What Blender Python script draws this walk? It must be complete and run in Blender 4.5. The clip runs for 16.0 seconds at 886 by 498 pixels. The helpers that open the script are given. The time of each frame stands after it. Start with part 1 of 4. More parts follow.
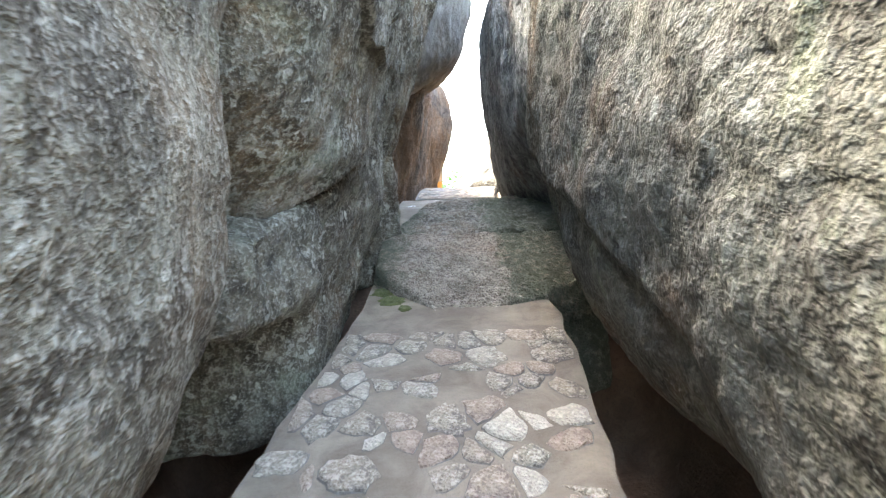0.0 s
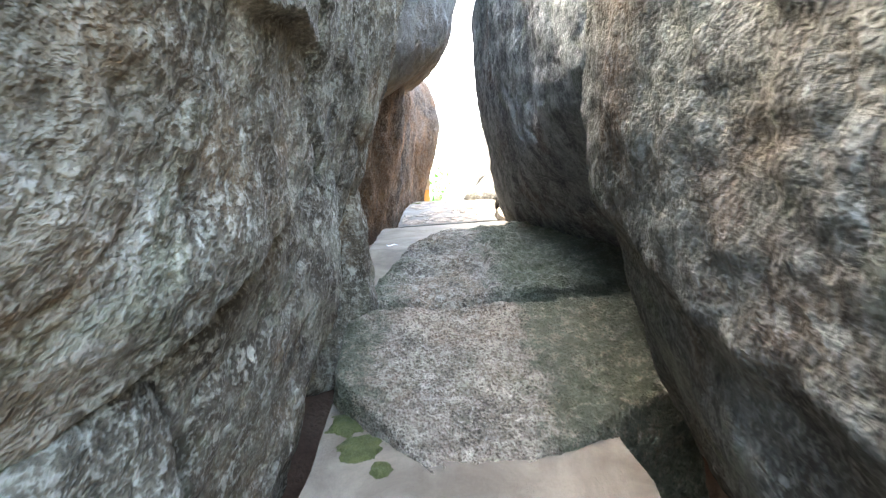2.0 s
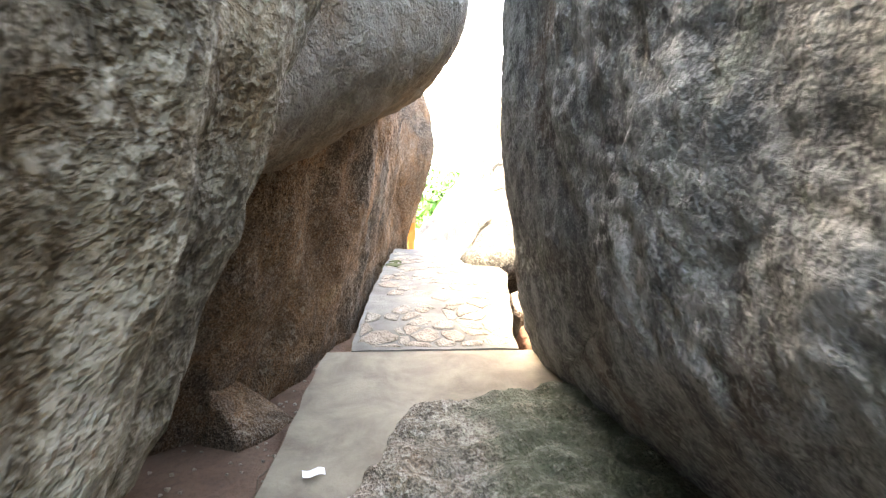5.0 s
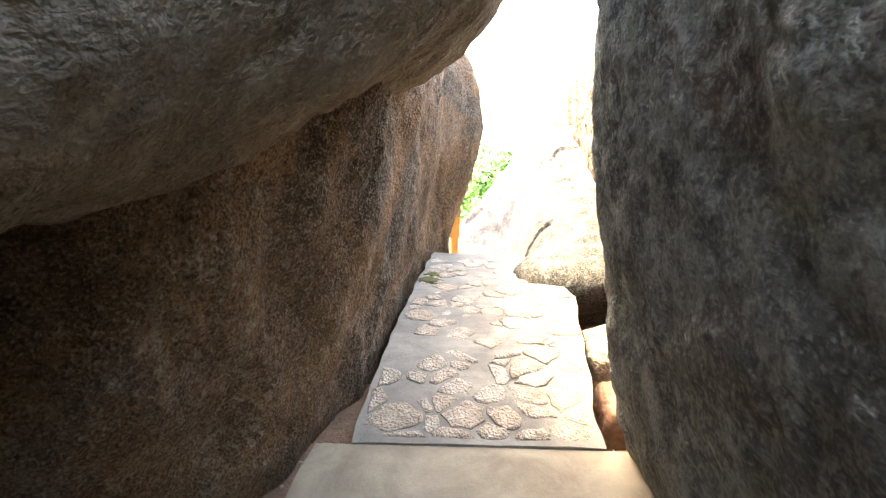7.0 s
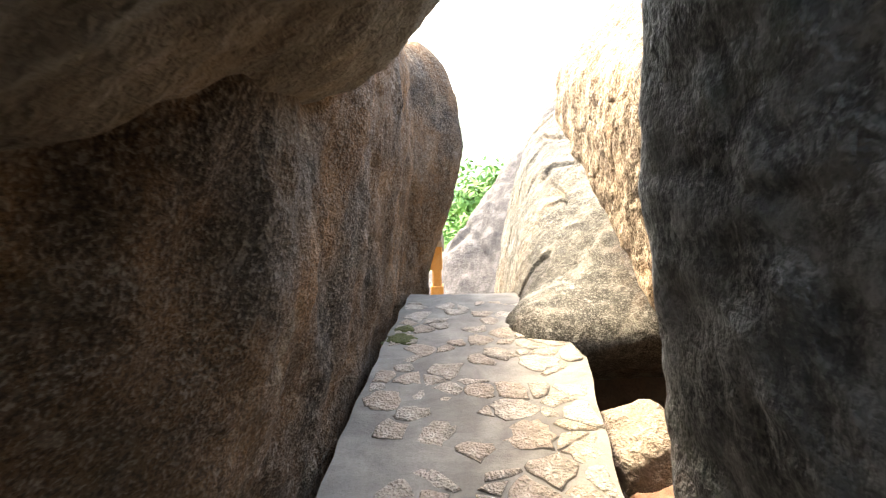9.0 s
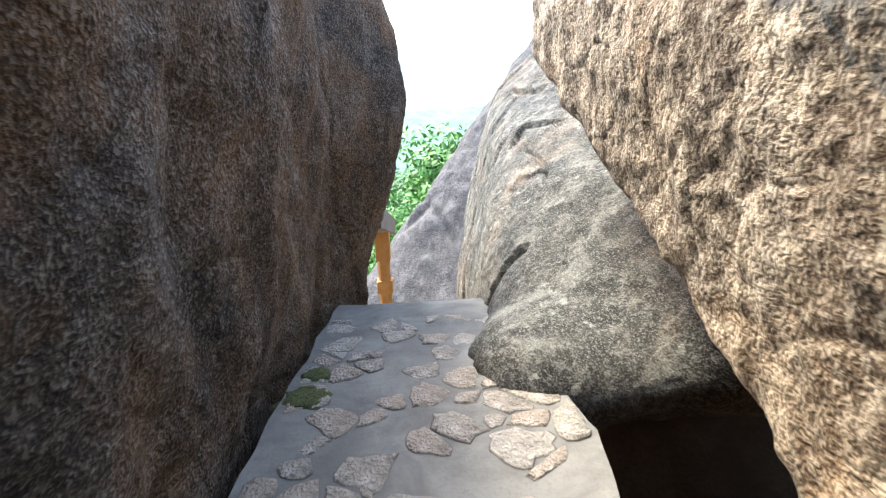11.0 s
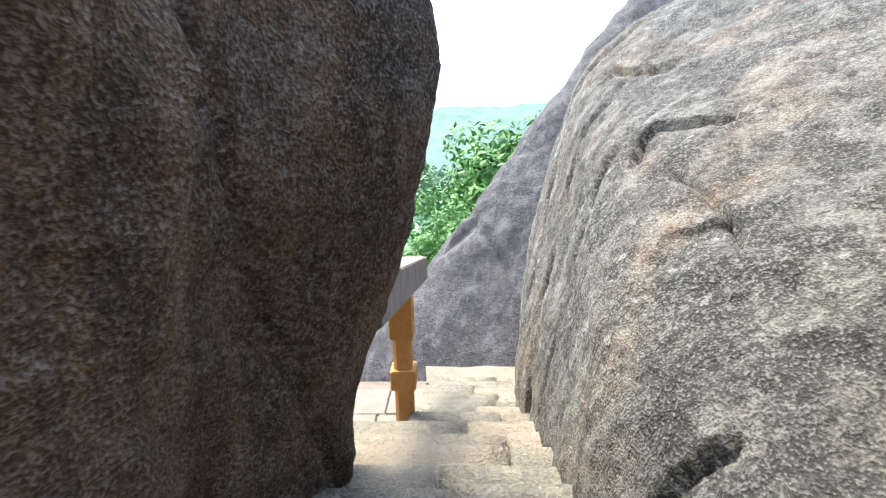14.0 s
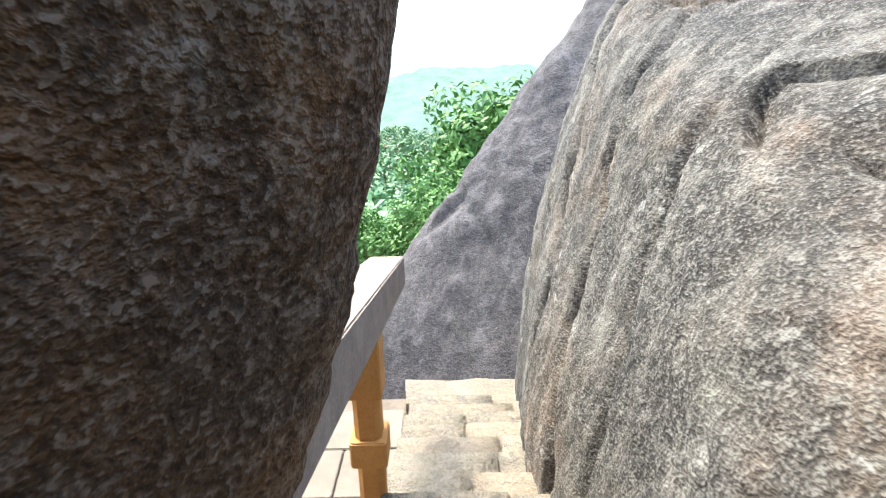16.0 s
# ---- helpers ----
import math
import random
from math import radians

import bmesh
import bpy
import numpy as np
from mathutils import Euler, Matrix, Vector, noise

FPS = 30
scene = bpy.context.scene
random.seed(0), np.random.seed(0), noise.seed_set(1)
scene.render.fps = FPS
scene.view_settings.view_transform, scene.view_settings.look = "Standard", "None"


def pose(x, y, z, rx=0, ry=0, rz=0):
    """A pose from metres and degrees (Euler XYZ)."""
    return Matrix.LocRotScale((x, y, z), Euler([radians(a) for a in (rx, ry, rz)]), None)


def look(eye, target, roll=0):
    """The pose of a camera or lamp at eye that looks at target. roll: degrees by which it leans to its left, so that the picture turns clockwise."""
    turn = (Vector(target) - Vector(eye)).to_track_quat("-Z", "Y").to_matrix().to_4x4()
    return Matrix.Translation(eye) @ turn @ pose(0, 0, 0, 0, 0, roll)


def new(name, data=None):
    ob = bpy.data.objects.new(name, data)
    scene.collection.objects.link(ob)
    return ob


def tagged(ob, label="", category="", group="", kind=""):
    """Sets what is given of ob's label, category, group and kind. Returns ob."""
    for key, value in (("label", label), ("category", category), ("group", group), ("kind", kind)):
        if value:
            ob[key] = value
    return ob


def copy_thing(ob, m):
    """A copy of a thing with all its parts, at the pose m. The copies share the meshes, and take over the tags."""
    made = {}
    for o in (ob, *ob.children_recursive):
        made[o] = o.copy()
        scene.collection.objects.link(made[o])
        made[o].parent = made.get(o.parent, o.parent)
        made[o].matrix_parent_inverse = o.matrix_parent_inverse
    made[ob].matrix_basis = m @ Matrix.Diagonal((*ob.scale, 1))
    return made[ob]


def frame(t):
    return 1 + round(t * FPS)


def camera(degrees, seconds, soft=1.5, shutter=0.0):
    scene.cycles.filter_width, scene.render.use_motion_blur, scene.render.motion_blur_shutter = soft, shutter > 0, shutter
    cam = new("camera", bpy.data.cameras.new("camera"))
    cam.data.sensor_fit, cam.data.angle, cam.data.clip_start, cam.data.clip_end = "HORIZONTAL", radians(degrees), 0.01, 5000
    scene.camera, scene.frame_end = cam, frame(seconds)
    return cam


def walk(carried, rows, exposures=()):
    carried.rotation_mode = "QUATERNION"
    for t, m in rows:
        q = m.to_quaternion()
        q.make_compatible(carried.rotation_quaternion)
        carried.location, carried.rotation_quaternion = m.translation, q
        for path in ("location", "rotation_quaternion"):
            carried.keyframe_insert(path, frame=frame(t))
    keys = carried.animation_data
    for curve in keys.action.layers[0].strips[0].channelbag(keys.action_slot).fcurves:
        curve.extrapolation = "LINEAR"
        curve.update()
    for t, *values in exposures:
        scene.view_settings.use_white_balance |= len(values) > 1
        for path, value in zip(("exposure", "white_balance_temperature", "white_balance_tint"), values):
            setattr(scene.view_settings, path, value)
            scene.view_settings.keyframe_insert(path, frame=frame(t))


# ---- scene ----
cam = camera(81.7, 16.0, soft=1.2, shutter=0.25)
PATH = [
    (0, (-0.019, -0.542, 1.521), (0.007, 1.44, 1.255), -1.7),
    (0.5, (-0.018, -0.09, 1.599), (0.085, 1.887, 1.32), -2.4),
    (1, (-0.012, 0.362, 1.699), (0.128, 2.338, 1.423), -4.5),
    (1.5, (0.026, 0.831, 1.822), (0.094, 2.808, 1.529), -4.3),
    (2, (-0.009, 1.298, 1.894), (0.062, 3.275, 1.599), -3.6),
    (2.5, (-0.044, 1.775, 2.012), (0.057, 3.754, 1.74), -3.6),
    (3, (0.038, 2.278, 2.125), (0.113, 4.254, 1.826), -2.5),
    (3.5, (0.096, 2.813, 2.215), (0.194, 4.79, 1.925), -1.2),
    (4, (0.113, 3.427, 2.43), (0.282, 5.395, 2.115), -1.1),
    (4.5, (0.124, 3.875, 2.616), (0.283, 5.836, 2.257), 0.7),
    (5, (0.133, 4.317, 2.708), (0.256, 6.284, 2.367), 0.7),
    (7.5, (0.239, 6.077, 2.865), (0.116, 8.025, 2.429), 0.3),
    (8, (0.261, 6.32, 2.934), (0.097, 8.28, 2.574), 0.0),
    (10.3, (0.447, 7.892, 2.718), (0.615, 9.827, 2.238), -3.4),
    (10.5, (0.467, 8.048, 2.726), (0.608, 9.978, 2.221), -3.1),
    (11, (0.541, 8.464, 2.745), (0.638, 10.4, 2.253), -2.2),
    (11.5, (0.547, 8.893, 2.745), (0.62, 10.849, 2.334), -2.4),
    (12, (0.565, 9.328, 2.744), (0.588, 11.288, 2.347), -2.3),
    (12.5, (0.582, 9.724, 2.76), (0.542, 11.674, 2.316), -2.0),
    (13, (0.547, 10.132, 2.708), (0.502, 12.075, 2.238), -2.9),
    (13.5, (0.562, 10.493, 2.715), (0.481, 12.439, 2.261), -2.4),
    (14, (0.584, 10.885, 2.721), (0.507, 12.82, 2.223), -1.3),
    (14.5, (0.558, 11.26, 2.671), (0.578, 13.169, 2.074), -1.6),
    (15, (0.558, 11.561, 2.689), (0.589, 13.455, 2.046), -2.0),
    (15.5, (0.586, 11.885, 2.679), (0.583, 13.774, 2.024), -0.9),
    (16, (0.534, 12.188, 2.646), (0.527, 14.085, 2.013), -1.1),
]
EXPOSURES = [(0.0, 5.3, 7200, 5), (1.5, 5.55, 7100, 5), (2.5, 5.8, 7200, 5), (3.4, 5.9, 7400, 5), (4.0, 5.9, 7900, 6), (5.0, 5.7, 8700, 8), (8.0, 4.8, 8900, 8), (10.3, 3.45, 6900, 5), (12.0, 3.28, 6200, 3), (14.0, 2.9, 6300, 4), (16.0, 2.95, 6500, 5)]
walk(cam, [(t, look(eye, target, roll)) for t, eye, target, roll in PATH], EXPOSURES)

# ---- light ----
world = bpy.data.worlds.new("world")
scene.world = world
world.use_nodes = True
wn = world.node_tree
bg = wn.nodes["Background"]
sky = wn.nodes.new("ShaderNodeTexSky")
SUN = Vector((-0.4, 0.47, 1.0)).normalized()
sky.sky_type = "NISHITA"
sky.sun_disc = False
sky.sun_elevation = math.asin(SUN.z)
sky.sun_rotation = math.atan2(SUN.x, SUN.y)
sky.air_density, sky.dust_density, sky.ozone_density = 1.0, 3.0, 2.0
wn.links.new(sky.outputs["Color"], bg.inputs["Color"])
bg.inputs["Strength"].default_value = 0.15
sun = new("sun", bpy.data.lights.new("sun", "SUN"))
sun.data.energy, sun.data.angle, sun.data.color = 0.85, radians(12.0), (1.0, 0.93, 0.82)
sun.matrix_world = look(SUN * 60, (0, 0, 0))


# ---- materials ----
class Tree:
    """A small builder for node materials."""

    def __init__(self, name, rough=0.9, spec=0.25):
        self.mat = bpy.data.materials.new(name)
        self.mat.use_nodes = True
        self.nt = self.mat.node_tree
        self.bsdf = self.nt.nodes["Principled BSDF"]
        self.bsdf.inputs["Roughness"].default_value = rough
        self.bsdf.inputs["Specular IOR Level"].default_value = spec
        self.pos = self.nt.nodes.new("ShaderNodeTexCoord").outputs["Object"]

    def add(self, kind, **values):
        node = self.nt.nodes.new(kind)
        for key, value in values.items():
            node.inputs[key.replace("_", " ")].default_value = value
        return node

    def join(self, a, b):
        self.nt.links.new(a, b)

    def scaled(self, scale, turn=(0, 0, 0), base=None):
        m = self.nt.nodes.new("ShaderNodeMapping")
        m.inputs["Scale"].default_value = scale
        m.inputs["Rotation"].default_value = turn
        self.join(base or self.pos, m.inputs["Vector"])
        return m.outputs["Vector"]

    def noise(self, scale, detail=5, rough=0.6, vector=None, warp=0.0):
        n = self.add("ShaderNodeTexNoise", Scale=scale, Detail=detail, Roughness=rough, Distortion=warp)
        self.join(vector or self.pos, n.inputs["Vector"])
        return n.outputs["Fac"]

    def cells(self, scale, vector=None, feature="F1"):
        n = self.add("ShaderNodeTexVoronoi", Scale=scale)
        n.feature = feature
        self.join(vector or self.pos, n.inputs["Vector"])
        return n.outputs["Distance"]

    def warped(self, amount, scale):
        n = self.add("ShaderNodeTexNoise", Scale=scale, Detail=4.0, Roughness=0.65)
        self.join(self.pos, n.inputs["Vector"])
        m = self.nt.nodes.new("ShaderNodeVectorMath")
        m.operation = "MULTIPLY_ADD"
        self.join(n.outputs["Color"], m.inputs[0])
        m.inputs[1].default_value = (amount, amount, amount)
        self.join(self.pos, m.inputs[2])
        return m.outputs["Vector"]

    def ramp(self, fac, low, high, a=0.0, b=1.0):
        n = self.add("ShaderNodeMapRange", From_Min=low, From_Max=high, To_Min=a, To_Max=b)
        n.interpolation_type = "SMOOTHSTEP"
        self.join(fac, n.inputs["Value"])
        return n.outputs["Result"]

    def math(self, op, a, b):
        n = self.nt.nodes.new("ShaderNodeMath")
        n.operation = op
        for i, v in enumerate((a, b)):
            if isinstance(v, (int, float)):
                n.inputs[i].default_value = v
            else:
                self.join(v, n.inputs[i])
        return n.outputs[0]

    def mix(self, fac, a, b):
        n = self.nt.nodes.new("ShaderNodeMix")
        n.data_type = "RGBA"
        for socket, v in ((n.inputs[0], fac), (n.inputs[6], a), (n.inputs[7], b)):
            if isinstance(v, tuple):
                socket.default_value = (*v, 1) if len(v) == 3 else v
            elif isinstance(v, (int, float)):
                socket.default_value = v
            else:
                self.join(v, socket)
        return n.outputs[2]

    def bump(self, height, strength=0.6, distance=0.02):
        n = self.add("ShaderNodeBump", Strength=strength, Distance=distance)
        self.join(height, n.inputs["Height"])
        self.join(n.outputs["Normal"], self.bsdf.inputs["Normal"])

    def done(self, colour):
        self.join(colour, self.bsdf.inputs["Base Color"])
        return self.mat


def rock_mat(name, base, pale, dark, rust, lichen=0.5, rusty=0.4, stain=0.4, streak=0.5, grain=1.0, seed=0.0, green=0.25, vary=0.0, relief=1.0, algae=None, crisp=1.0, wave=0.4, flute=0.25, fine=1.25, crust_line=None):
    """Weathered granite: mottled ground, rust, rain streaks, dark stains, pale lichen flecks, coarse grain."""
    t = Tree(name, 0.93, 0.18)
    off = t.nt.nodes.new("ShaderNodeMapping")
    off.inputs["Location"].default_value = (seed * 3.1, seed * 1.7, seed * 2.3)
    t.join(t.pos, off.inputs["Vector"])
    t.pos = off.outputs["Vector"]
    broad = t.noise(0.9, 4, 0.6, warp=0.6)
    mid = t.noise(5.0, 4, 0.6, warp=0.4)
    crust = t.noise(19.0 * fine, 4, 0.62, warp=0.25)
    grit = t.noise(52.0 * fine, 2, 0.5)
    rain = t.noise(2.6, 5, 0.65, t.scaled((1.6, 1.6, 0.3)), 0.5)
    blot = t.noise(2.1, 5, 0.65, warp=1.0)
    where = t.ramp(t.noise(1.6, 4, 0.6, warp=0.5), 0.36, 0.6)
    c = t.mix(t.ramp(mid, 0.36, 0.62), dark, base)
    c = t.mix(t.ramp(broad, 0.6 - 0.35 * rusty, 0.82 - 0.3 * rusty), c, rust)
    c = t.mix(t.math("MULTIPLY", t.ramp(mid, 0.45, 0.6), 0.4), c, base)
    c = t.mix(t.math("MULTIPLY", t.ramp(rain, 0.6, 0.42), stain), c, tuple(v * 0.45 for v in dark))
    c = t.mix(t.math("MULTIPLY", t.ramp(rain, 0.54, 0.66), streak), c, pale)
    c = t.mix(t.math("MULTIPLY", t.ramp(blot, 0.56, 0.68), green), c, (0.17, 0.19, 0.12))
    plates = t.ramp(crust, 0.51, 0.59)
    c = t.mix(t.math("MULTIPLY", plates, t.math("MULTIPLY", where, 0.5 * lichen)), c, pale)
    c = t.mix(t.math("MULTIPLY", plates, 0.07 * grain), c, pale)
    pits = t.ramp(crust, 0.46, 0.38)
    c = t.mix(t.math("MULTIPLY", pits, 0.34 * grain), c, tuple(v * 0.4 for v in dark))
    flecks = t.ramp(grit, 0.57, 0.61)
    c = t.mix(t.math("MULTIPLY", flecks, crisp * (0.12 + 0.18 * lichen)), c, pale)
    c = t.mix(t.math("MULTIPLY", t.ramp(grit, 0.43, 0.38), min(0.85, 0.28 * grain * crisp)), c, tuple(v * 0.35 for v in dark))
    spots = t.ramp(t.math("ADD", t.cells(6.0, t.warped(0.2, 5.0)), t.math("MULTIPLY", t.noise(24.0, 3, 0.6), 0.35)), 0.36, 0.3)
    c = t.mix(t.math("MULTIPLY", t.math("MULTIPLY", spots, where), 0.8 * lichen), c, tuple(min(0.75, v * 1.2) for v in pale))
    if vary:
        each = t.nt.nodes.new("ShaderNodeObjectInfo").outputs["Random"]
        c = t.mix(t.math("MULTIPLY", t.ramp(each, 0.45, 1.0), vary), c, rust)
        c = t.mix(t.math("MULTIPLY", t.ramp(each, 0.4, 0.0), vary * 0.8), c, pale)
    h = t.math("ADD", t.math("MULTIPLY", mid, wave), t.math("MULTIPLY", t.ramp(crust, 0.34, 0.62), 0.3))
    h = t.math("ADD", h, t.math("MULTIPLY", t.noise(9.0, 4, 0.6, t.scaled((1.5, 1.5, 0.5)), 0.4), flute))
    h = t.math("ADD", h, t.math("MULTIPLY", t.ramp(grit, 0.35, 0.62), 0.16 * crisp))
    if crust_line:
        lean, level, tint = crust_line
        split = t.nt.nodes.new("ShaderNodeSeparateXYZ")
        t.join(t.nt.nodes.new("ShaderNodeTexCoord").outputs["Object"], split.inputs[0])
        over = t.math("SUBTRACT", split.outputs["Z"], t.math("MULTIPLY", split.outputs["Y"], lean))
        over = t.math("ADD", over, t.math("MULTIPLY", t.math("SUBTRACT", t.noise(2.6, 5, 0.65, warp=0.6), 0.5), 1.0))
        c = t.mix(t.math("MULTIPLY", t.ramp(over, level, level + 0.08), t.ramp(crust, 0.62, 0.5, 0.75, 0.97)), c, tint)
    if algae:
        across = t.nt.nodes.new("ShaderNodeSeparateXYZ")
        t.join(t.nt.nodes.new("ShaderNodeTexCoord").outputs["Object"], across.inputs[0])
        edge = t.math("ADD", t.math("ABSOLUTE", t.math("SUBTRACT", across.outputs["X"], 0.12), 0), t.math("MULTIPLY", t.noise(3.0, 6, 0.75), 1.1))
        film = t.math("MULTIPLY", t.ramp(edge, algae - 0.12 + 0.55, algae + 0.16 + 0.55), t.ramp(t.noise(13.0, 4, 0.7), 0.34, 0.55, 0.45, 0.9))
        c = t.mix(film, c, (0.09, 0.1, 0.065))
    t.bump(h, relief, 0.03)
    return t.done(c)


GREY = dict(base=(0.158, 0.138, 0.1), pale=(0.37, 0.345, 0.285), dark=(0.064, 0.052, 0.037), rust=(0.17, 0.115, 0.065))
M_LEFT = rock_mat("granite_grey_lichen", **GREY, lichen=1.0, rusty=0.35, stain=0.35, streak=0.2, seed=1, relief=0.8)
M_WALL = rock_mat("granite_streaked", **GREY, lichen=0.75, rusty=0.45, stain=0.45, streak=0.35, seed=2, relief=0.85)
M_RIGHT = rock_mat("granite_olive", (0.088, 0.085, 0.066), (0.22, 0.218, 0.188), (0.04, 0.036, 0.028), (0.105, 0.07, 0.042), lichen=0.55, rusty=0.42, stain=0.25, streak=0.15, seed=3, green=0.35, relief=0.75)
M_DARK = rock_mat("granite_dark_blue", (0.2, 0.2, 0.186), (0.38, 0.385, 0.365), (0.085, 0.086, 0.083), (0.15, 0.11, 0.08), lichen=0.45, rusty=0.3, stain=0.35, streak=0.25, seed=4, relief=0.55)
M_ROOF = rock_mat("granite_smooth", (0.175, 0.15, 0.12), (0.33, 0.31, 0.275), (0.14, 0.115, 0.09), (0.22, 0.155, 0.1), lichen=0.06, rusty=0.4, stain=0.3, streak=0.3, grain=0.25, seed=5, green=0.05)
M_BROWN = rock_mat("granite_brown", (0.1, 0.076, 0.058), (0.29, 0.25, 0.205), (0.042, 0.034, 0.028), (0.19, 0.105, 0.05), lichen=0.42, rusty=0.75, stain=0.45, streak=0.15, seed=6, green=0.1, crisp=1.8, wave=0.5, relief=0.85, fine=1.5)
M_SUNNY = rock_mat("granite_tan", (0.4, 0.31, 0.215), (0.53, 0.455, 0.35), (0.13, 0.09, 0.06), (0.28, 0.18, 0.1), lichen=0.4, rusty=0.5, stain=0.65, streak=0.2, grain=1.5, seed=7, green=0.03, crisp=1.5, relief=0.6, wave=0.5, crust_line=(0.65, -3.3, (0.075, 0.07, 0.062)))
M_WHALE = rock_mat("granite_whaleback", (0.135, 0.125, 0.105), (0.27, 0.26, 0.225), (0.055, 0.051, 0.045), (0.2, 0.145, 0.1), lichen=0.6, rusty=0.42, stain=0.7, streak=0.2, grain=0.9, seed=8, green=0.12, relief=0.65, crisp=1.7, wave=0.4, fine=1.8)
M_FAR = rock_mat("granite_slab_violet", (0.1, 0.092, 0.087), (0.18, 0.172, 0.168), (0.07, 0.065, 0.064), (0.108, 0.094, 0.088), lichen=0.2, rusty=0.3, stain=0.45, streak=0.3, grain=0.9, seed=9, green=0.05, crisp=1.4, wave=0.3, relief=0.8, fine=0.9)
M_SLAB = rock_mat("worn_bedrock", (0.46, 0.385, 0.3), (0.58, 0.52, 0.43), (0.25, 0.21, 0.165), (0.4, 0.29, 0.205), lichen=0.3, rusty=0.55, stain=0.3, streak=0.1, grain=1.5, seed=10, green=0.25, algae=0.46, relief=2.0, crisp=1.5, wave=0.8)
M_SLAB_UP = rock_mat("rough_bedrock", (0.34, 0.305, 0.25), (0.52, 0.485, 0.41), (0.16, 0.145, 0.12), (0.33, 0.25, 0.18), lichen=0.6, rusty=0.4, stain=0.4, streak=0.1, grain=1.6, seed=14.5, green=0.35, algae=0.4, relief=1.8, crisp=1.1)
M_STONE = rock_mat("path_stone", (0.255, 0.215, 0.165), (0.48, 0.425, 0.345), (0.13, 0.115, 0.095), (0.24, 0.16, 0.12), lichen=0.8, rusty=0.45, stain=0.3, streak=0.1, seed=11, green=0.15, vary=0.55)
M_FLAG = rock_mat("flat_path_stone", (0.29, 0.25, 0.205), (0.42, 0.385, 0.33), (0.17, 0.145, 0.12), (0.28, 0.205, 0.15), lichen=0.5, rusty=0.4, stain=0.2, streak=0.1, seed=13, green=0.08, vary=0.35)
M_STEP = rock_mat("stair_stone", (0.22, 0.188, 0.135), (0.31, 0.275, 0.21), (0.17, 0.15, 0.12), (0.3, 0.24, 0.17), lichen=0.35, rusty=0.3, stain=0.2, streak=0.1, seed=12, green=0.1, vary=0.55)


def simple_mat(name, a, b, c, scale=4.0, rough=0.9, bump=0.5, depth=0.01, fine=60.0):
    t = Tree(name, rough, 0.25)
    n = t.noise(scale, 6, 0.65, warp=0.5)
    f = t.noise(fine, 4, 0.7)
    col = t.mix(t.ramp(n, 0.3, 0.7), a, b)
    col = t.mix(t.math("MULTIPLY", t.ramp(f, 0.45, 0.7), 0.5), col, c)
    t.bump(t.math("ADD", n, t.math("MULTIPLY", f, 0.6)), bump, depth)
    return t.done(col)


M_MORTAR = simple_mat("old_mortar", (0.1, 0.08, 0.06), (0.19, 0.155, 0.118), (0.13, 0.11, 0.08), 3.0, 0.95, 0.7, 0.012)
M_CEMENT = simple_mat("grey_cement", (0.1, 0.093, 0.083), (0.19, 0.177, 0.157), (0.125, 0.11, 0.093), 2.6, 0.92, 0.6, 0.01)
M_CONCRETE = simple_mat("worn_concrete", (0.115, 0.094, 0.07), (0.21, 0.178, 0.135), (0.155, 0.126, 0.095), 3.2, 0.85, 0.4, 0.006)
M_SOIL = simple_mat("red_soil", (0.1, 0.06, 0.042), (0.16, 0.1, 0.068), (0.07, 0.047, 0.036), 4.0, 1.0, 0.8, 0.03, 30)
M_MOSS = simple_mat("moss", (0.04, 0.047, 0.016), (0.075, 0.08, 0.028), (0.095, 0.095, 0.045), 14.0, 1.0, 0.9, 0.02, 90)
M_ORANGE = simple_mat("ochre_painted_concrete", (0.42, 0.2, 0.06), (0.5, 0.27, 0.09), (0.33, 0.17, 0.07), 5.0, 0.8, 0.4, 0.006)
M_COPING = simple_mat("grey_coping", (0.17, 0.135, 0.108), (0.25, 0.205, 0.168), (0.32, 0.28, 0.24), 5.0, 0.85, 0.5, 0.008)
M_PAVER = simple_mat("pale_paver", (0.155, 0.135, 0.104), (0.205, 0.18, 0.142), (0.125, 0.11, 0.085), 2.5, 0.85, 0.4, 0.006)
M_PAPER = simple_mat("white_paper", (0.8, 0.8, 0.8), (0.85, 0.85, 0.85), (0.7, 0.72, 0.75), 30, 0.7, 0.2, 0.002)
M_BRICK = simple_mat("red_rock", (0.15, 0.08, 0.055), (0.21, 0.115, 0.075), (0.11, 0.06, 0.042), 12, 0.95, 0.6, 0.01)
M_DIRT = simple_mat("joint_dirt", (0.085, 0.074, 0.062), (0.17, 0.152, 0.128), (0.11, 0.098, 0.08), 12, 1.0, 0.6, 0.01)
M_BARK = simple_mat("bark", (0.1, 0.075, 0.05), (0.16, 0.12, 0.085), (0.07, 0.055, 0.04), 8, 0.95, 0.9, 0.03)


def leaf_mat(name, a, b, c):
    t = Tree(name, 0.6, 0.3)
    isle = t.nt.nodes.new("ShaderNodeNewGeometry").outputs["Random Per Island"]
    col = t.mix(isle, a, b)
    col = t.mix(t.ramp(t.noise(0.35, 3), 0.4, 0.7), col, c)
    t.bsdf.inputs["Transmission Weight"].default_value = 0.0
    t.bsdf.inputs["Subsurface Weight"].default_value = 0.0
    return t.done(col)


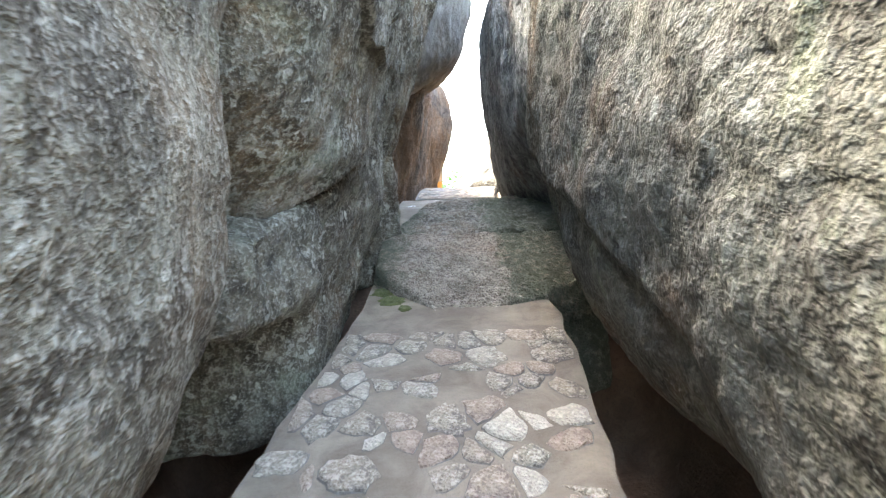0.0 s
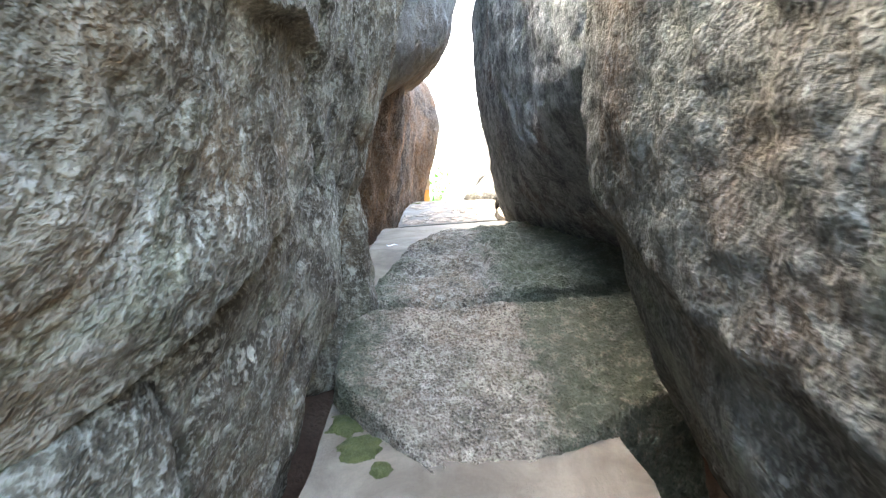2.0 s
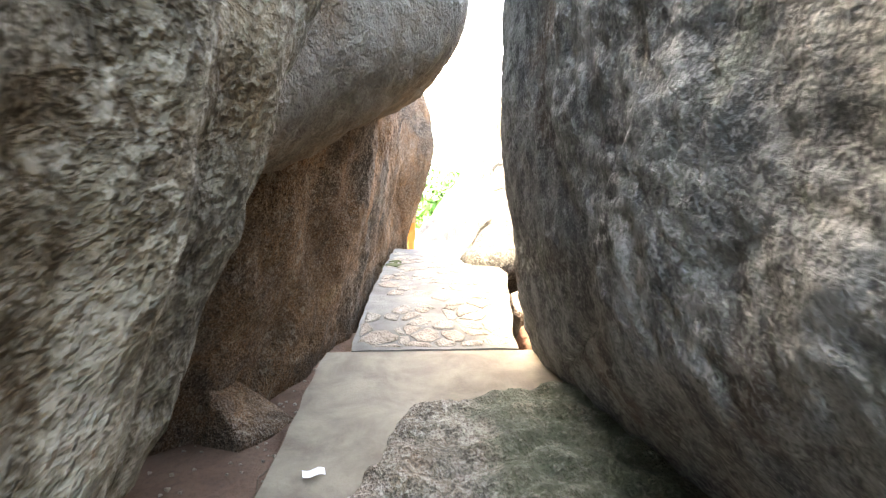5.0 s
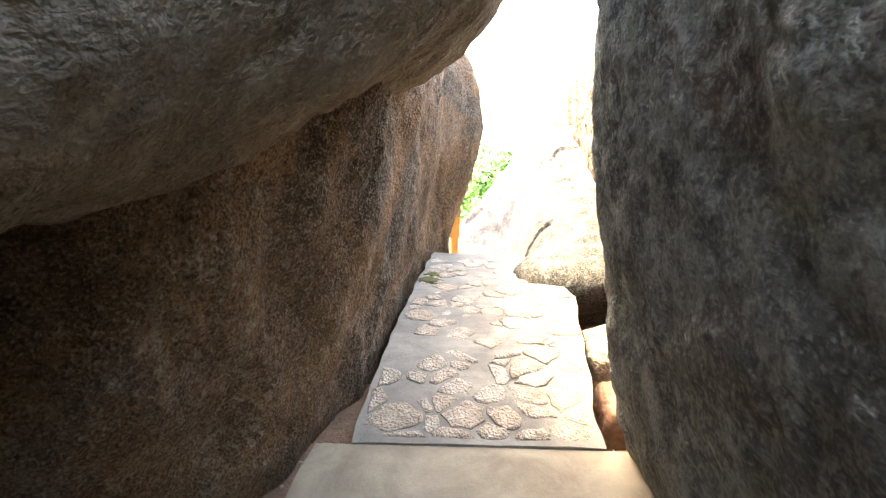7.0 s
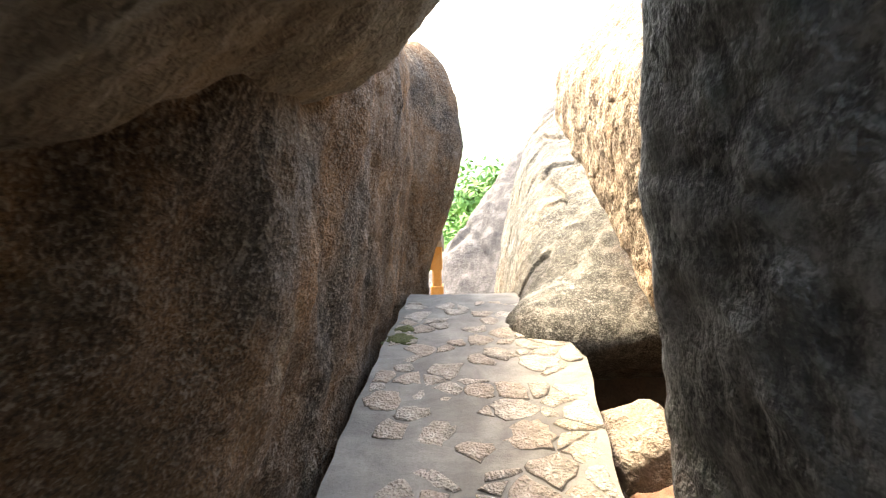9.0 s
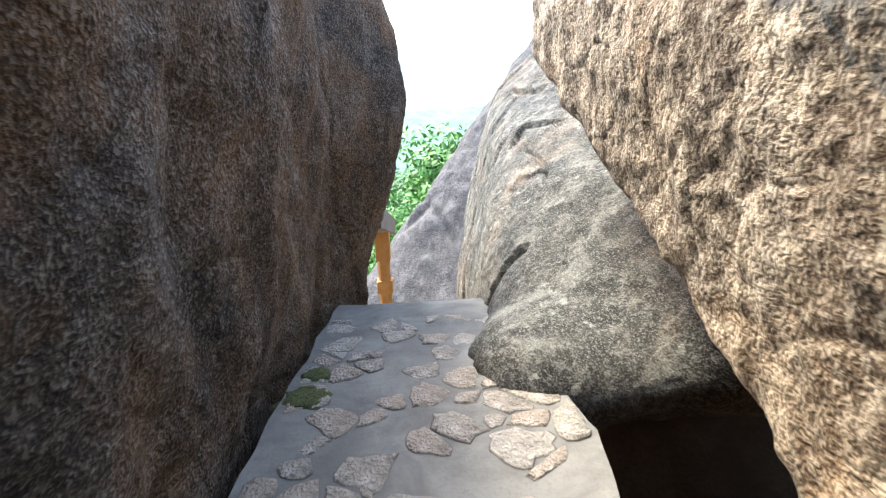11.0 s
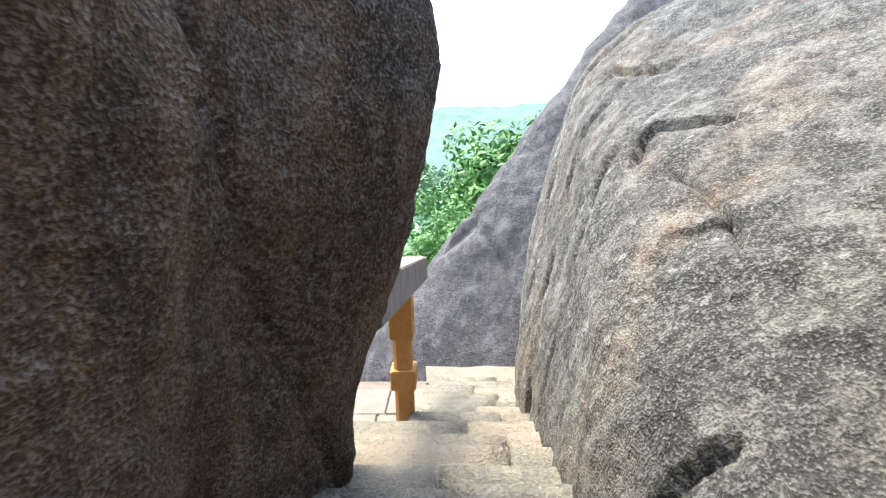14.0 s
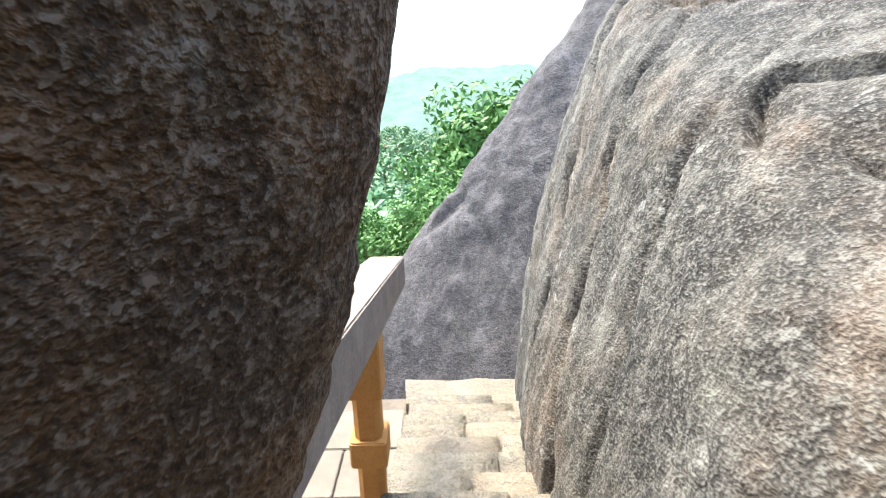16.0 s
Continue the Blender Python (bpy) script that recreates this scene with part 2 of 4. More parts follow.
M_LEAF = leaf_mat("broad_leaves", (0.06, 0.15, 0.03), (0.12, 0.24, 0.05), (0.09, 0.2, 0.04))
M_LEAF_YOUNG = leaf_mat("young_leaves", (0.13, 0.26, 0.05), (0.22, 0.36, 0.07), (0.15, 0.3, 0.06))
M_WOODS = leaf_mat("far_woods", (0.1, 0.2, 0.08), (0.15, 0.26, 0.1), (0.13, 0.22, 0.1))


# ---- builders ----
def mesh_object(name, verts, faces, material, smooth=True):
    me = bpy.data.meshes.new(name)
    me.from_pydata([tuple(v) for v in verts], [], faces)
    me.materials.append(material)
    if smooth:
        me.shade_smooth()
    return new(name, me)


def part(name, bm, material, parent=None, label=""):
    me = bpy.data.meshes.new(name)
    bm.to_mesh(me)
    bm.free()
    me.materials.append(material)
    ob = new(name, me)
    if parent:
        ob.parent = parent
    return tagged(ob, label)


def unit(v):
    v = np.asarray(v, float)
    return v / np.linalg.norm(v)


SPHERES = {}


def sphere(level):
    if level not in SPHERES:
        bm = bmesh.new()
        bmesh.ops.create_icosphere(bm, subdivisions=level, radius=1)
        bm.verts.ensure_lookup_table()
        SPHERES[level] = np.array([v.co for v in bm.verts]), [[v.index for v in f.verts] for f in bm.faces]
        bm.free()
    return SPHERES[level]


def boulder(name, centre, spread, planes, material, label, p=10, level=7, rough=0.05, size=1.0, seed=0, shape=None, category="boulder"):
    """A rounded block bounded by planes (point, outward normal), weathered by noise; shape(point, normal) adds ledges and cracks."""
    c = np.array(centre, float)
    u, faces = sphere(level)
    d = u * np.array(spread, float)
    d /= np.linalg.norm(d, axis=1)[:, None]
    total, grad = np.zeros(len(d)), np.zeros((len(d), 3))
    for point, normal in planes:
        n = unit(normal)
        h = max(0.05, float(np.dot(np.array(point) - c, n)))
        q = np.maximum(0, d @ n / h)
        total += q ** p
        grad += (q ** (p - 1))[:, None] * n / h
    pts = c + d * (total ** (-1 / p))[:, None]
    nor = grad / np.linalg.norm(grad, axis=1)[:, None]
    shift = Vector((seed * 7.3, seed * 3.9, seed * 5.1))
    out = np.empty(len(pts))
    for i, co in enumerate(pts):
        v = Vector(co)
        w = v / size + shift
        low = noise.fractal(w * 0.9, 1.0, 2.1, 3)
        mid = noise.fractal(Vector((w.x * 3.2, w.y * 3.2, w.z * 2.2)), 0.8, 2.2, 4)
        chip = 1 - abs(noise.noise(w * 2.3 + Vector((9, 2, 5))))
        skin = noise.noise(w * 8.0) * 0.012 + noise.noise(w * 17.0) * 0.008
        out[i] = skin * size ** 0.5 + rough * (1.3 * low + 0.45 * mid - 0.5 * max(0.0, chip - 0.93) * 6)
    pts = pts + nor * out[:, None]
    if shape:
        pts = pts + nor * shape(pts, nor)[:, None]
    return tagged(mesh_object(name, pts, faces, material), label, category)


def crack(pts, point, normal, width, depth, keep=None):
    """A groove where a plane cuts the surface."""
    k = (pts - np.array(point)) @ unit(normal)
    g = -depth * np.exp(-(k / width) ** 2)
    return g if keep is None else g * keep


def hump(pts, centre, radii, height):
    q = ((pts - np.array(centre)) / np.array(radii)) ** 2
    return height * np.exp(-q.sum(1))


def soft(v, a, b):
    t = np.clip((v - a) / (b - a), 0, 1)
    return t * t * (3 - 2 * t)


# ---- ground ----
def floor_line(y):
    """Height of the walked line along the passage."""
    return float(np.interp(y, (-6, -1, 0, 1.5, 2.66, 3.1, 3.55, 4.3, 4.8, 5.6, 6.2, 7.2, 8.25, 9.2, 10.5, 12.45, 16.7, 18),
                           (-0.45, -0.12, 0.02, 0.19, 0.355, 0.41, 0.45, 0.56, 0.9, 0.98, 1.13, 1.15, 1.2, 1.33, 1.35, 1.295, -0.42, -0.5)))


def ground_height(x, y):
    base = floor_line(y) - 0.62
    soil = soft(y, 5.0, 6.0) * (1 - soft(y, 9.2, 10.0)) * (1 - soft(x, -0.3, 0.3))
    base = base * (1 - soil) + (1.02 - 0.05 * min(2, max(0, -x))) * soil
    if y > 11.5:
        base = min(base, floor_line(min(y, 16.7)) - 0.5)
    base -= 1.4 * float(soft(y, 16.5, 17.3))
    away = max(0.0, y - 19) * 0.55 + max(0.0, -x - 7) * 0.4 + max(0.0, x - 9) * 0.3 + max(0.0, -y - 6) * 0.25
    base -= 0.5 * float(soft(x, 1.1, 1.35) * soft(y, 9.75, 10.2) * (1 - soft(y, 11.2, 11.8)))
    base -= 1.0 * float(soft(abs(x), 0.72, 0.84) * (1 - soft(abs(x), 1.9, 2.4)) * (1 - soft(y, 4.6, 5.0)))
    if 4.7 < y < 5.35 and abs(x) < 1.6:
        base = max(base, 0.64)
    wave = noise.fractal(Vector((x * 0.9, y * 0.9, 0)), 1, 2, 4) * 0.05
    return base + wave - 30 * (1 - math.exp(-away / 30))


def spaced(near, far, step, count):
    """Even steps over the near stretch, then ever longer ones to the horizon."""
    mid = list(np.arange(near, far + 1e-6, step))
    grow = [30 * (1.22 ** k) - 29 for k in range(1, count)]
    return [near - g for g in reversed(grow)] + mid + [far + g for g in grow]


gx, gy = spaced(-4, 4, 0.12, 26), spaced(-5, 22, 0.14, 26)
gv = [(x, y, ground_height(x, y)) for y in gy for x in gx]
w = len(gx)
gf = [(j * w + i, j * w + i + 1, (j + 1) * w + i + 1, (j + 1) * w + i) for j in range(len(gy) - 1) for i in range(w - 1)]
tagged(mesh_object("ground", gv, gf, M_SOIL), "reddish trodden soil between and below the boulders", "ground", kind="structure")

# ---- boulders ----
def wall_cracks(p, n):
    face = soft(n[:, 0], 0.3, 0.7)
    a = crack(p, (-0.6, 2.6, 1.45), (0.15, -0.42, 0.9), 0.03, 0.09, face * soft(p[:, 1], 1.2, 1.6) * (1 - soft(p[:, 1], 3.3, 3.7)))
    b = crack(p, (-0.4, 4.0, 2.0), (0.1, 0.95, 0.25), 0.03, 0.07, face)
    c = crack(p, (-0.4, 3.4, 1.4), (0.1, 0.75, -0.6), 0.025, 0.07, face * (1 - soft(p[:, 2], 1.9, 2.2)))
    d = crack(p, (-0.3, 4.3, 2.4), (0.1, 0.8, 0.6), 0.02, 0.05, face)
    ledge = 0.07 * soft(p[:, 2] - 0.45 * (p[:, 1] - 2.6), 1.46, 1.56) * face * (1 - soft(p[:, 1], 3.2, 3.8))
    y, z = p[:, 1], p[:, 2]
    wob = 0.03 * np.sin(z * 9 + 1) + 0.02 * np.sin(z * 21)
    line = y - (3.51 - 0.54 * (z - 1.69)) + wob
    hollow = -0.13 * soft(line, 0.0, 0.03) * (1 - soft(line, 0.25, 0.5)) * soft(z, 1.5, 1.62) * (1 - soft(z, 2.5, 2.7))
    edge = z - (2.34 + 0.22 * np.maximum(0, 2.7 - y)) + 0.04 * np.sin(y * 8)
    shelf = 0.07 * soft(edge, 0.0, 0.03) * (1 - soft(y, 3.2, 3.4)) * (1 - soft(edge, 0.5, 0.9))
    flute = 0.025 * np.sin(y * 17 + 2 * np.sin(z * 1.7)) * soft(y, 3.8, 4.6)
    return a + b + c + d + ledge + face * (hollow + shelf + flute)


boulder("boulder", (-2.1, -0.9, 1.7), (1.5, 2.6, 2.4),
        [((-0.63, 1, 1.75), (1, 0.04, -0.1)), ((-0.8, 1, 0.85), (0.8, 0.1, -0.5)), ((-0.8, 1.36, 1.5), (0.15, 1, -0.05)), ((-1, 0, 3.7), (0.2, 0, 1)), ((-0.66, 0, 2.95), (0.75, 0, 0.65)),
         ((-4.2, 0, 0), (-1, 0, 0)), ((0, -4.5, 0), (0, -1, 0)), ((0, 0, -0.6), (0, 0, -1))],
        M_LEFT, "tall grey granite boulder with pale lichen beside the path", p=18, seed=1, rough=0.06)
boulder("boulder", (-1.35, 2.15, 0.9), (0.7, 0.7, 0.6),
        [((-0.8, 2.15, 1.05), (1, -0.1, -0.1)), ((-0.85, 2.2, 0.75), (0.9, 0, -0.6)), ((-1, 2.7, 0.9), (0.2, 1, 0)), ((-1, 1.6, 0.9), (0.3, -1, 0.05)), ((-1, 2.1, 1.42), (0.3, -0.25, 1)),
         ((-2.2, 2, 1), (-1, 0, 0)), ((-0.9, 2, 0.82), (0.2, -0.1, -1))],
        M_LEFT, "small rough boulder wedged under the wall of rock", p=16, level=6, seed=2, rough=0.06, size=0.5)
boulder("boulder", (-1.9, 3.3, 2.6), (1.6, 2.0, 2.0),
        [((-0.55, 3.59, 1.54), (1, -0.08, -0.2)), ((-0.68, 2.5, 1.38), (0.6, -0.5, -0.62)), ((-0.2, 5.68, 2.8), (0.1, 1, -0.5)), ((-1, 1.45, 2), (0.3, -1, -0.1)), ((-0.6, 3, 6.0), (0.3, 0, 1)), ((-0.1, 3.6, 4.5), (0.65, -0.2, 0.75)), ((-0.5, 5.4, 1.9), (0.85, 0.2, -0.5)),
         ((-4.6, 0, 0), (-1, 0, 0)), ((-2, 3, 0.3), (0, 0, -1))],
        M_WALL, "high leaning granite wall of rock with cracks and rain streaks", p=18, level=8, seed=3, rough=0.05, shape=wall_cracks)
boulder("boulder", (-1.3, 3.75, 0.8), (0.7, 0.9, 0.7),
        [((-0.57, 3.8, 1.2), (1, -0.16, -0.1)), ((-0.6, 3.5, 0.75), (1, 0.25, -0.5)), ((-0.7, 2.72, 0.9), (0.4, -1, 0.05)), ((-0.7, 4.4, 0.9), (0.4, 1, 0)), ((-1, 3.8, 2.2), (0.3, 0, 1)), ((-2.4, 3.8, 1), (-1, 0, 0)), ((-1, 3.5, -0.2), (0, 0, -1))],
        M_LEFT, "mossy grey boulder at the foot of the leaning wall", p=12, level=6, seed=23, rough=0.05, size=0.6)
boulder("boulder", (-0.68, 5.08, 1.2), (0.25, 0.3, 0.6),
        [((-0.43, 5.1, 1.4), (1, 0.1, 0.1)), ((-0.5, 5.1, 1.84), (0.4, -0.15, 1)), ((-0.6, 5.38, 1), (0.2, 1, 0.1)), ((-0.6, 4.72, 1), (0.25, -1, 0)), ((-1.0, 5, 1), (-1, 0, 0)), ((-0.8, 5, 0.4), (0, 0, -1))],
        M_WALL, "upright grey rock splinter at the foot of the rock wall", p=10, level=6, seed=4, rough=0.035, size=0.4)
boulder("boulder", (-1.5, 7.5, 4.4), (1.8, 1.6, 1.6),
        [((-0.2, 7.4, 2.93), (0.4, 0.1, -1)), ((0.0, 6.9, 3.6), (0.85, -0.55, -0.1)), ((0.46, 8.3, 3.4), (1, 0.1, -0.22)), ((-1, 9.6, 4), (0.1, 1, 0)), ((-1, 7, 6.0), (-0.1, 0, 1)), ((-4.8, 7, 4), (-1, 0, 0)),
         ((-2.0, 5.6, 4), (0.1, -1, 0))],
        M_ROOF, "huge smooth overhanging boulder bridging the rocks above", p=12, seed=5, rough=0.06)


def brown_shape(p, n):
    side = soft(n[:, 0], 0.1, 0.6)
    ribs = 0.03 * np.sin(p[:, 1] * 5.5 + 1.5 * np.sin(p[:, 2] * 2)) + 0.014 * np.sin(p[:, 1] * 14 + 3 * np.sin(p[:, 2] * 3.1))
    return side * ribs * (1 - soft(p[:, 1], 12.3, 12.7)) + side * (hump(p, (0.2, 12.97, 2.9), (3, 0.43, 1.5), 0.54) + hump(p, (0.2, 13.08, 1.05), (3, 0.45, 0.5), 0.22) + hump(p, (0.2, 13.0, 1.95), (3, 0.4, 0.4), 0.06)) + crack(p, (-0.2, 12.6, 1.8), (0.1, 0.9, 0.35), 0.03, 0.05, side)


boulder("boulder", (-2.2, 10.4, 2.4), (2.0, 3.0, 1.9),
        [((0.0, 11.5, 2.3), (1, -0.05, -0.26)), ((-0.53, 7.5, 2.7), (0.85, -0.45, -0.25)), ((-0.1, 12, 1.3), (1, 0, -0.05)), ((0.0, 13.4, 2), (0.2, 1, -0.15)), ((-0.3, 11, 3.9), (0.3, 0, 1)), ((-2, 6.9, 2), (0.1, -1, 0)),
         ((-5, 0, 0), (-1, 0, 0)), ((0, 0, -0.8), (0, 0, -1))],
        M_BROWN, "massive rusty brown granite boulder bulging over the path", p=14, level=8, seed=6, rough=0.05, shape=brown_shape)


def right_shape(p, n):
    face = soft(-n[:, 0], 0.2, 0.7)
    y = p[:, 1]
    wob = 0.03 * np.sin(y * 5.3) + 0.012 * np.sin(y * 13.1 + 1)
    fold = p[:, 2] - (1.3 + np.where(y < 1.6, 0.43, 0.22) * (y - 1.6)) + wob
    under = -0.06 * (1 - soft(fold, -0.12, 0.02)) * soft(y, 0.5, 0.9)
    return face * under


boulder("boulder", (2.2, 0.8, 2.0), (1.6, 2.8, 2.2),
        [((0.61, 2.5, 1.7), (-1, 0, -0.04)), ((0.68, 1.0, 0.6), (-0.6, 0, -0.8)), ((0.6, 3.5, 1.75), (-1, 0.2, -0.4)), ((0.6, 3, 2.1), (-1, 0, 0.1)), ((0.64, 3.78, 2), (-0.35, 1, 0)), ((1, 2, 4.2), (-0.3, -0.3, 1)), ((0.7, 2.5, 3.3), (-0.75, -0.25, 0.65)), ((5, 0, 0), (1, 0, 0)), ((0, -2.6, 0), (-0.1, -1, 0.1)), ((0, 0, -0.8), (0, 0, -1))],
        M_RIGHT, "tall greenish grey granite boulder undercut beside the path", p=14, level=8, seed=7, rough=0.05, shape=right_shape)
def dark_shape(p, n):
    """Flaked grey crust over the near half, a smooth face beyond it, and a slit low on that face."""
    side = soft(-n[:, 0], 0.1, 0.5)
    line = p[:, 1] - 6.3 + 0.35 * (p[:, 2] - 2.2) + 0.1 * np.sin(p[:, 2] * 7)
    crust = 0.05 * (1 - soft(line, -0.05, 0.06)) * soft(p[:, 2], 1.75, 1.85)
    slit = crack(p, (1.0, 6.9, 1.75), (0.1, 0.55, 0.83), 0.015, 0.05, soft(p[:, 1], 6.5, 6.7) * (1 - soft(p[:, 1], 7.3, 7.5)))
    return side * (crust + slit)


boulder("boulder", (2.4, 6.2, 3.0), (1.7, 2.3, 2.0),
        [((0.78, 7.6, 2.6), (-1, -0.05, 0.02)), ((0.88, 7.6, 2.3), (-1, 0, -0.2)), ((0.88, 5.3, 2.2), (-0.7, -0.225, -0.7)), ((1.2, 3.95, 2.5), (-0.45, -1, 0)), ((0.85, 8.35, 2.5), (-0.25, 1, 0.02)), ((1.2, 8, 4.2), (-0.2, 0.2, 1)), ((0.98, 6.5, 4.3), (-0.75, 0, 0.65)), ((5.5, 0, 0), (1, 0, 0)), ((3, 6, -0.4), (0, 0, -1))],
        M_DARK, "dark blue grey granite boulder leaning over the passage", p=22, level=8, seed=8, rough=0.04, shape=dark_shape)
boulder("boulder", (2.9, 10.3, 3.0), (1.7, 2.0, 1.2),
        [((1.5, 10.5, 2.2), (-0.25, 0.48, -1)), ((1.44, 10, 2.1), (-1, 0.02, -0.06)), ((1.36, 9.5, 2.7), (-1, -0.06, 0.12)), ((1.6, 8.62, 2.2), (-0.35, -1, 0.1)), ((1.33, 11.5, 3.45), (-0.7, -0.1, 0.7)), ((2, 12.7, 4), (-0.2, 1, -0.1)), ((2, 11, 4.6), (-0.25, 0, 1)), ((5.5, 0, 0), (1, 0, 0)), ((2.4, 10, 0.9), (0, 0, -1))],
        M_SUNNY, "sunlit tan granite boulder with coarse pitted grain", p=26, level=8, seed=9, rough=0.05)


def along(p, line):
    """Distance in plan from a bent line, the side of it, and how far along it."""
    best, side, run = np.full(len(p), 1e9), np.zeros(len(p)), np.zeros(len(p))
    for k, (a, b) in enumerate(zip(line, line[1:])):
        a, b = np.array(a), np.array(b)
        d = b - a
        t = np.clip(((p[:, :2] - a) @ d) / (d @ d), 0, 1)
        off = p[:, :2] - a - t[:, None] * d
        dist = np.linalg.norm(off, axis=1)
        near = dist < best
        best = np.where(near, dist, best)
        side = np.where(near, d[0] * off[:, 1] - d[1] * off[:, 0], side)
        run = np.where(near, (k + t) / (len(line) - 1), run)
    return best, side, run


def ledge(p, line, drop, reach, lip=0.03):
    """A flake that has split off: the rock on the low side lies deeper, with a dark undercut at the edge."""
    d, side, run = along(p, line)
    ends = soft(run, 0.0, 0.12) * (1 - soft(run, 0.88, 1.0))
    low = soft(-side, 0.0, 0.004)
    return -ends * low * (drop * np.exp(-d / reach) + lip * np.exp(-(d / 0.025) ** 2))


def whale_shape(p, n):
    face = soft(n[:, 2], 0.05, 0.3) * (1 - soft(p[:, 1], 16.5, 17))
    flake = ledge(p, [(1.52, 13.88), (1.57, 14.0), (1.66, 14.14), (1.78, 14.19), (1.88, 14.06), (1.98, 13.93), (2.12, 13.72)], 0.08, 0.1, 0.08)
    upper = ledge(p, [(1.93, 15.7), (2.0, 15.45), (2.1, 15.15), (2.28, 14.98)], 0.09, 0.12, 0.04)
    gash = ledge(p, [(1.0, 12.3), (1.1, 12.27), (1.2, 12.25), (1.4, 12.22)], 0.1, 0.06, 0.05)
    hollow = ledge(p, [(1.5, 13.2), (1.6, 13.12), (1.75, 13.1)], 0.05, 0.1, 0.0)
    d, side, run = along(p, [(1.68, 13.67), (1.72, 13.3), (1.71, 13.0), (1.64, 12.8)])
    thin = -0.06 * np.exp(-(d / 0.018) ** 2) * soft(run, 0, 0.1) * (1 - soft(run, 0.8, 1))
    flank = soft(-n[:, 0], 0.3, 0.7)
    wob = 0.04 * np.sin(p[:, 2] * 6) + 0.02 * np.sin(p[:, 2] * 15 + 1)
    k = (p - np.array((1.1, 15.3, 0.8))) @ unit((-0.11, 0.93, -0.36)) + wob
    k2 = (p - np.array((1.1, 14.55, 0.9))) @ unit((-0.11, 0.93, -0.3)) - wob
    k3 = (p - np.array((1.1, 13.9, 0.9))) @ unit((-0.1, 0.95, -0.2)) + 0.6 * wob
    split = flank * (-0.22 * np.exp(-(k / 0.06) ** 2) - 0.09 * np.exp(-(k2 / 0.04) ** 2) - 0.05 * np.exp(-(k3 / 0.04) ** 2)) + hump(p, (1.1, 15.0, 0.3), (2, 0.7, 0.9), 0.09)
    nose = hump(p, (0.95, 10.85, 1.3), (0.5, 0.6, 0.34), 0.3) + hump(p, (0.85, 11.25, 1.32), (0.5, 0.45, 0.3), 0.18)
    return nose + face * (flake + upper + gash + hollow + thin) + split


boulder("boulder", (3.0, 13.5, 1.4), (2.2, 3.0, 1.6),
        [((1.25, 12.9, 2.0), (-0.5, -0.3, 1)), ((1.05, 12.4, 1.6), (-1, 0.05, 0.35)), ((0.95, 12.4, 1.3), (-1, 0.075, 0.03)), ((0.8, 10.68, 1.24), (-0.5, -0.6, -0.6)), ((1.15, 10.72, 1.66), (-0.3, -0.8, 0.55)), ((0.96, 10.62, 1.6), (-0.4, -1, 0.1)), ((1, 10.8, 1.12), (0, -0.5, -0.87)), ((0.68, 11.3, 1.4), (-1, -0.2, 0.12)), ((3, 17.2, 2), (0, 1, 0.1)),
         ((4, 14, 5.2), (0, 0, 1)), ((7, 0, 0), (1, 0, 0)), ((0, 0, -2.5), (0, 0, -1))],
        M_WHALE, "long whaleback granite boulder with flaked ledges and a rounded nose", p=12, level=8, seed=10, rough=0.032, shape=whale_shape)
def dome_cracks(p, n):
    keep = 1 - soft(p[:, 0], 0.7, 1.0)
    return crack(p, (0.35, 19.0, 0.35), (0.6, 0.1, -0.8), 0.05, 0.12, keep) + crack(p, (1.2, 19.0, 0.6), (0.85, 0.2, 0.35), 0.06, 0.08)


boulder("boulder", (4.5, 22.0, -1.0), (4.0, 3.5, 4.5),
        [((1.36, 18.72, -0.24), (-0.357, -0.692, 0.625)), ((1.05, 20.6, 1.67), (-0.8, 0.35, 0.5)), ((4, 26, 0), (0, 1, 0)), ((4, 22, 8), (0, 0, 1)), ((10, 22, 0), (1, 0, 0)), ((0, 20, -6), (0, 0, -1)), ((0.2, 17.0, -1), (-0.3, -1, 0.1))],
        M_FAR, "steep violet grey granite dome rising beyond the stairs", p=16, seed=11, rough=0.07, shape=dome_cracks)
boulder("boulder", (1.4, 9.7, 0.95), (0.25, 0.25, 0.25),
        [((1.4, 9.7, 1.25), (-0.15, -0.2, 1)), ((1.2, 9.7, 1.05), (-1, -0.2, 0)), ((1.4, 9.44, 1.05), (0, -1, 0.2)), ((1.66, 9.74, 1.05), (1, 0, 0)), ((1.4, 9.99, 1.05), (0, 1, 0.1)), ((1.4, 9.74, 0.4), (0, 0, -1))],
        M_FLAG, "pale rounded rock in the pit beside the path", p=5, level=5, seed=12, rough=0.03, size=0.3, category="rock")
boulder("boulder", (1.42, 9.28, 0.85), (0.2, 0.18, 0.15),
        [((1.42, 9.28, 1.0), (-0.3, -0.3, 1)), ((1.26, 9.28, 0.9), (-1, -0.1, 0.2)), ((1.42, 9.1, 0.9), (0.1, -1, 0.2)), ((1.6, 9.3, 0.9), (1, 0, 0)), ((1.42, 9.45, 0.9), (0, 1, 0.1)), ((1.4, 9.3, 0.6), (0, 0, -1))],
        M_BRICK, "broken reddish rock lying in the pit", p=9, level=5, seed=24, rough=0.02, size=0.3, category="rock")
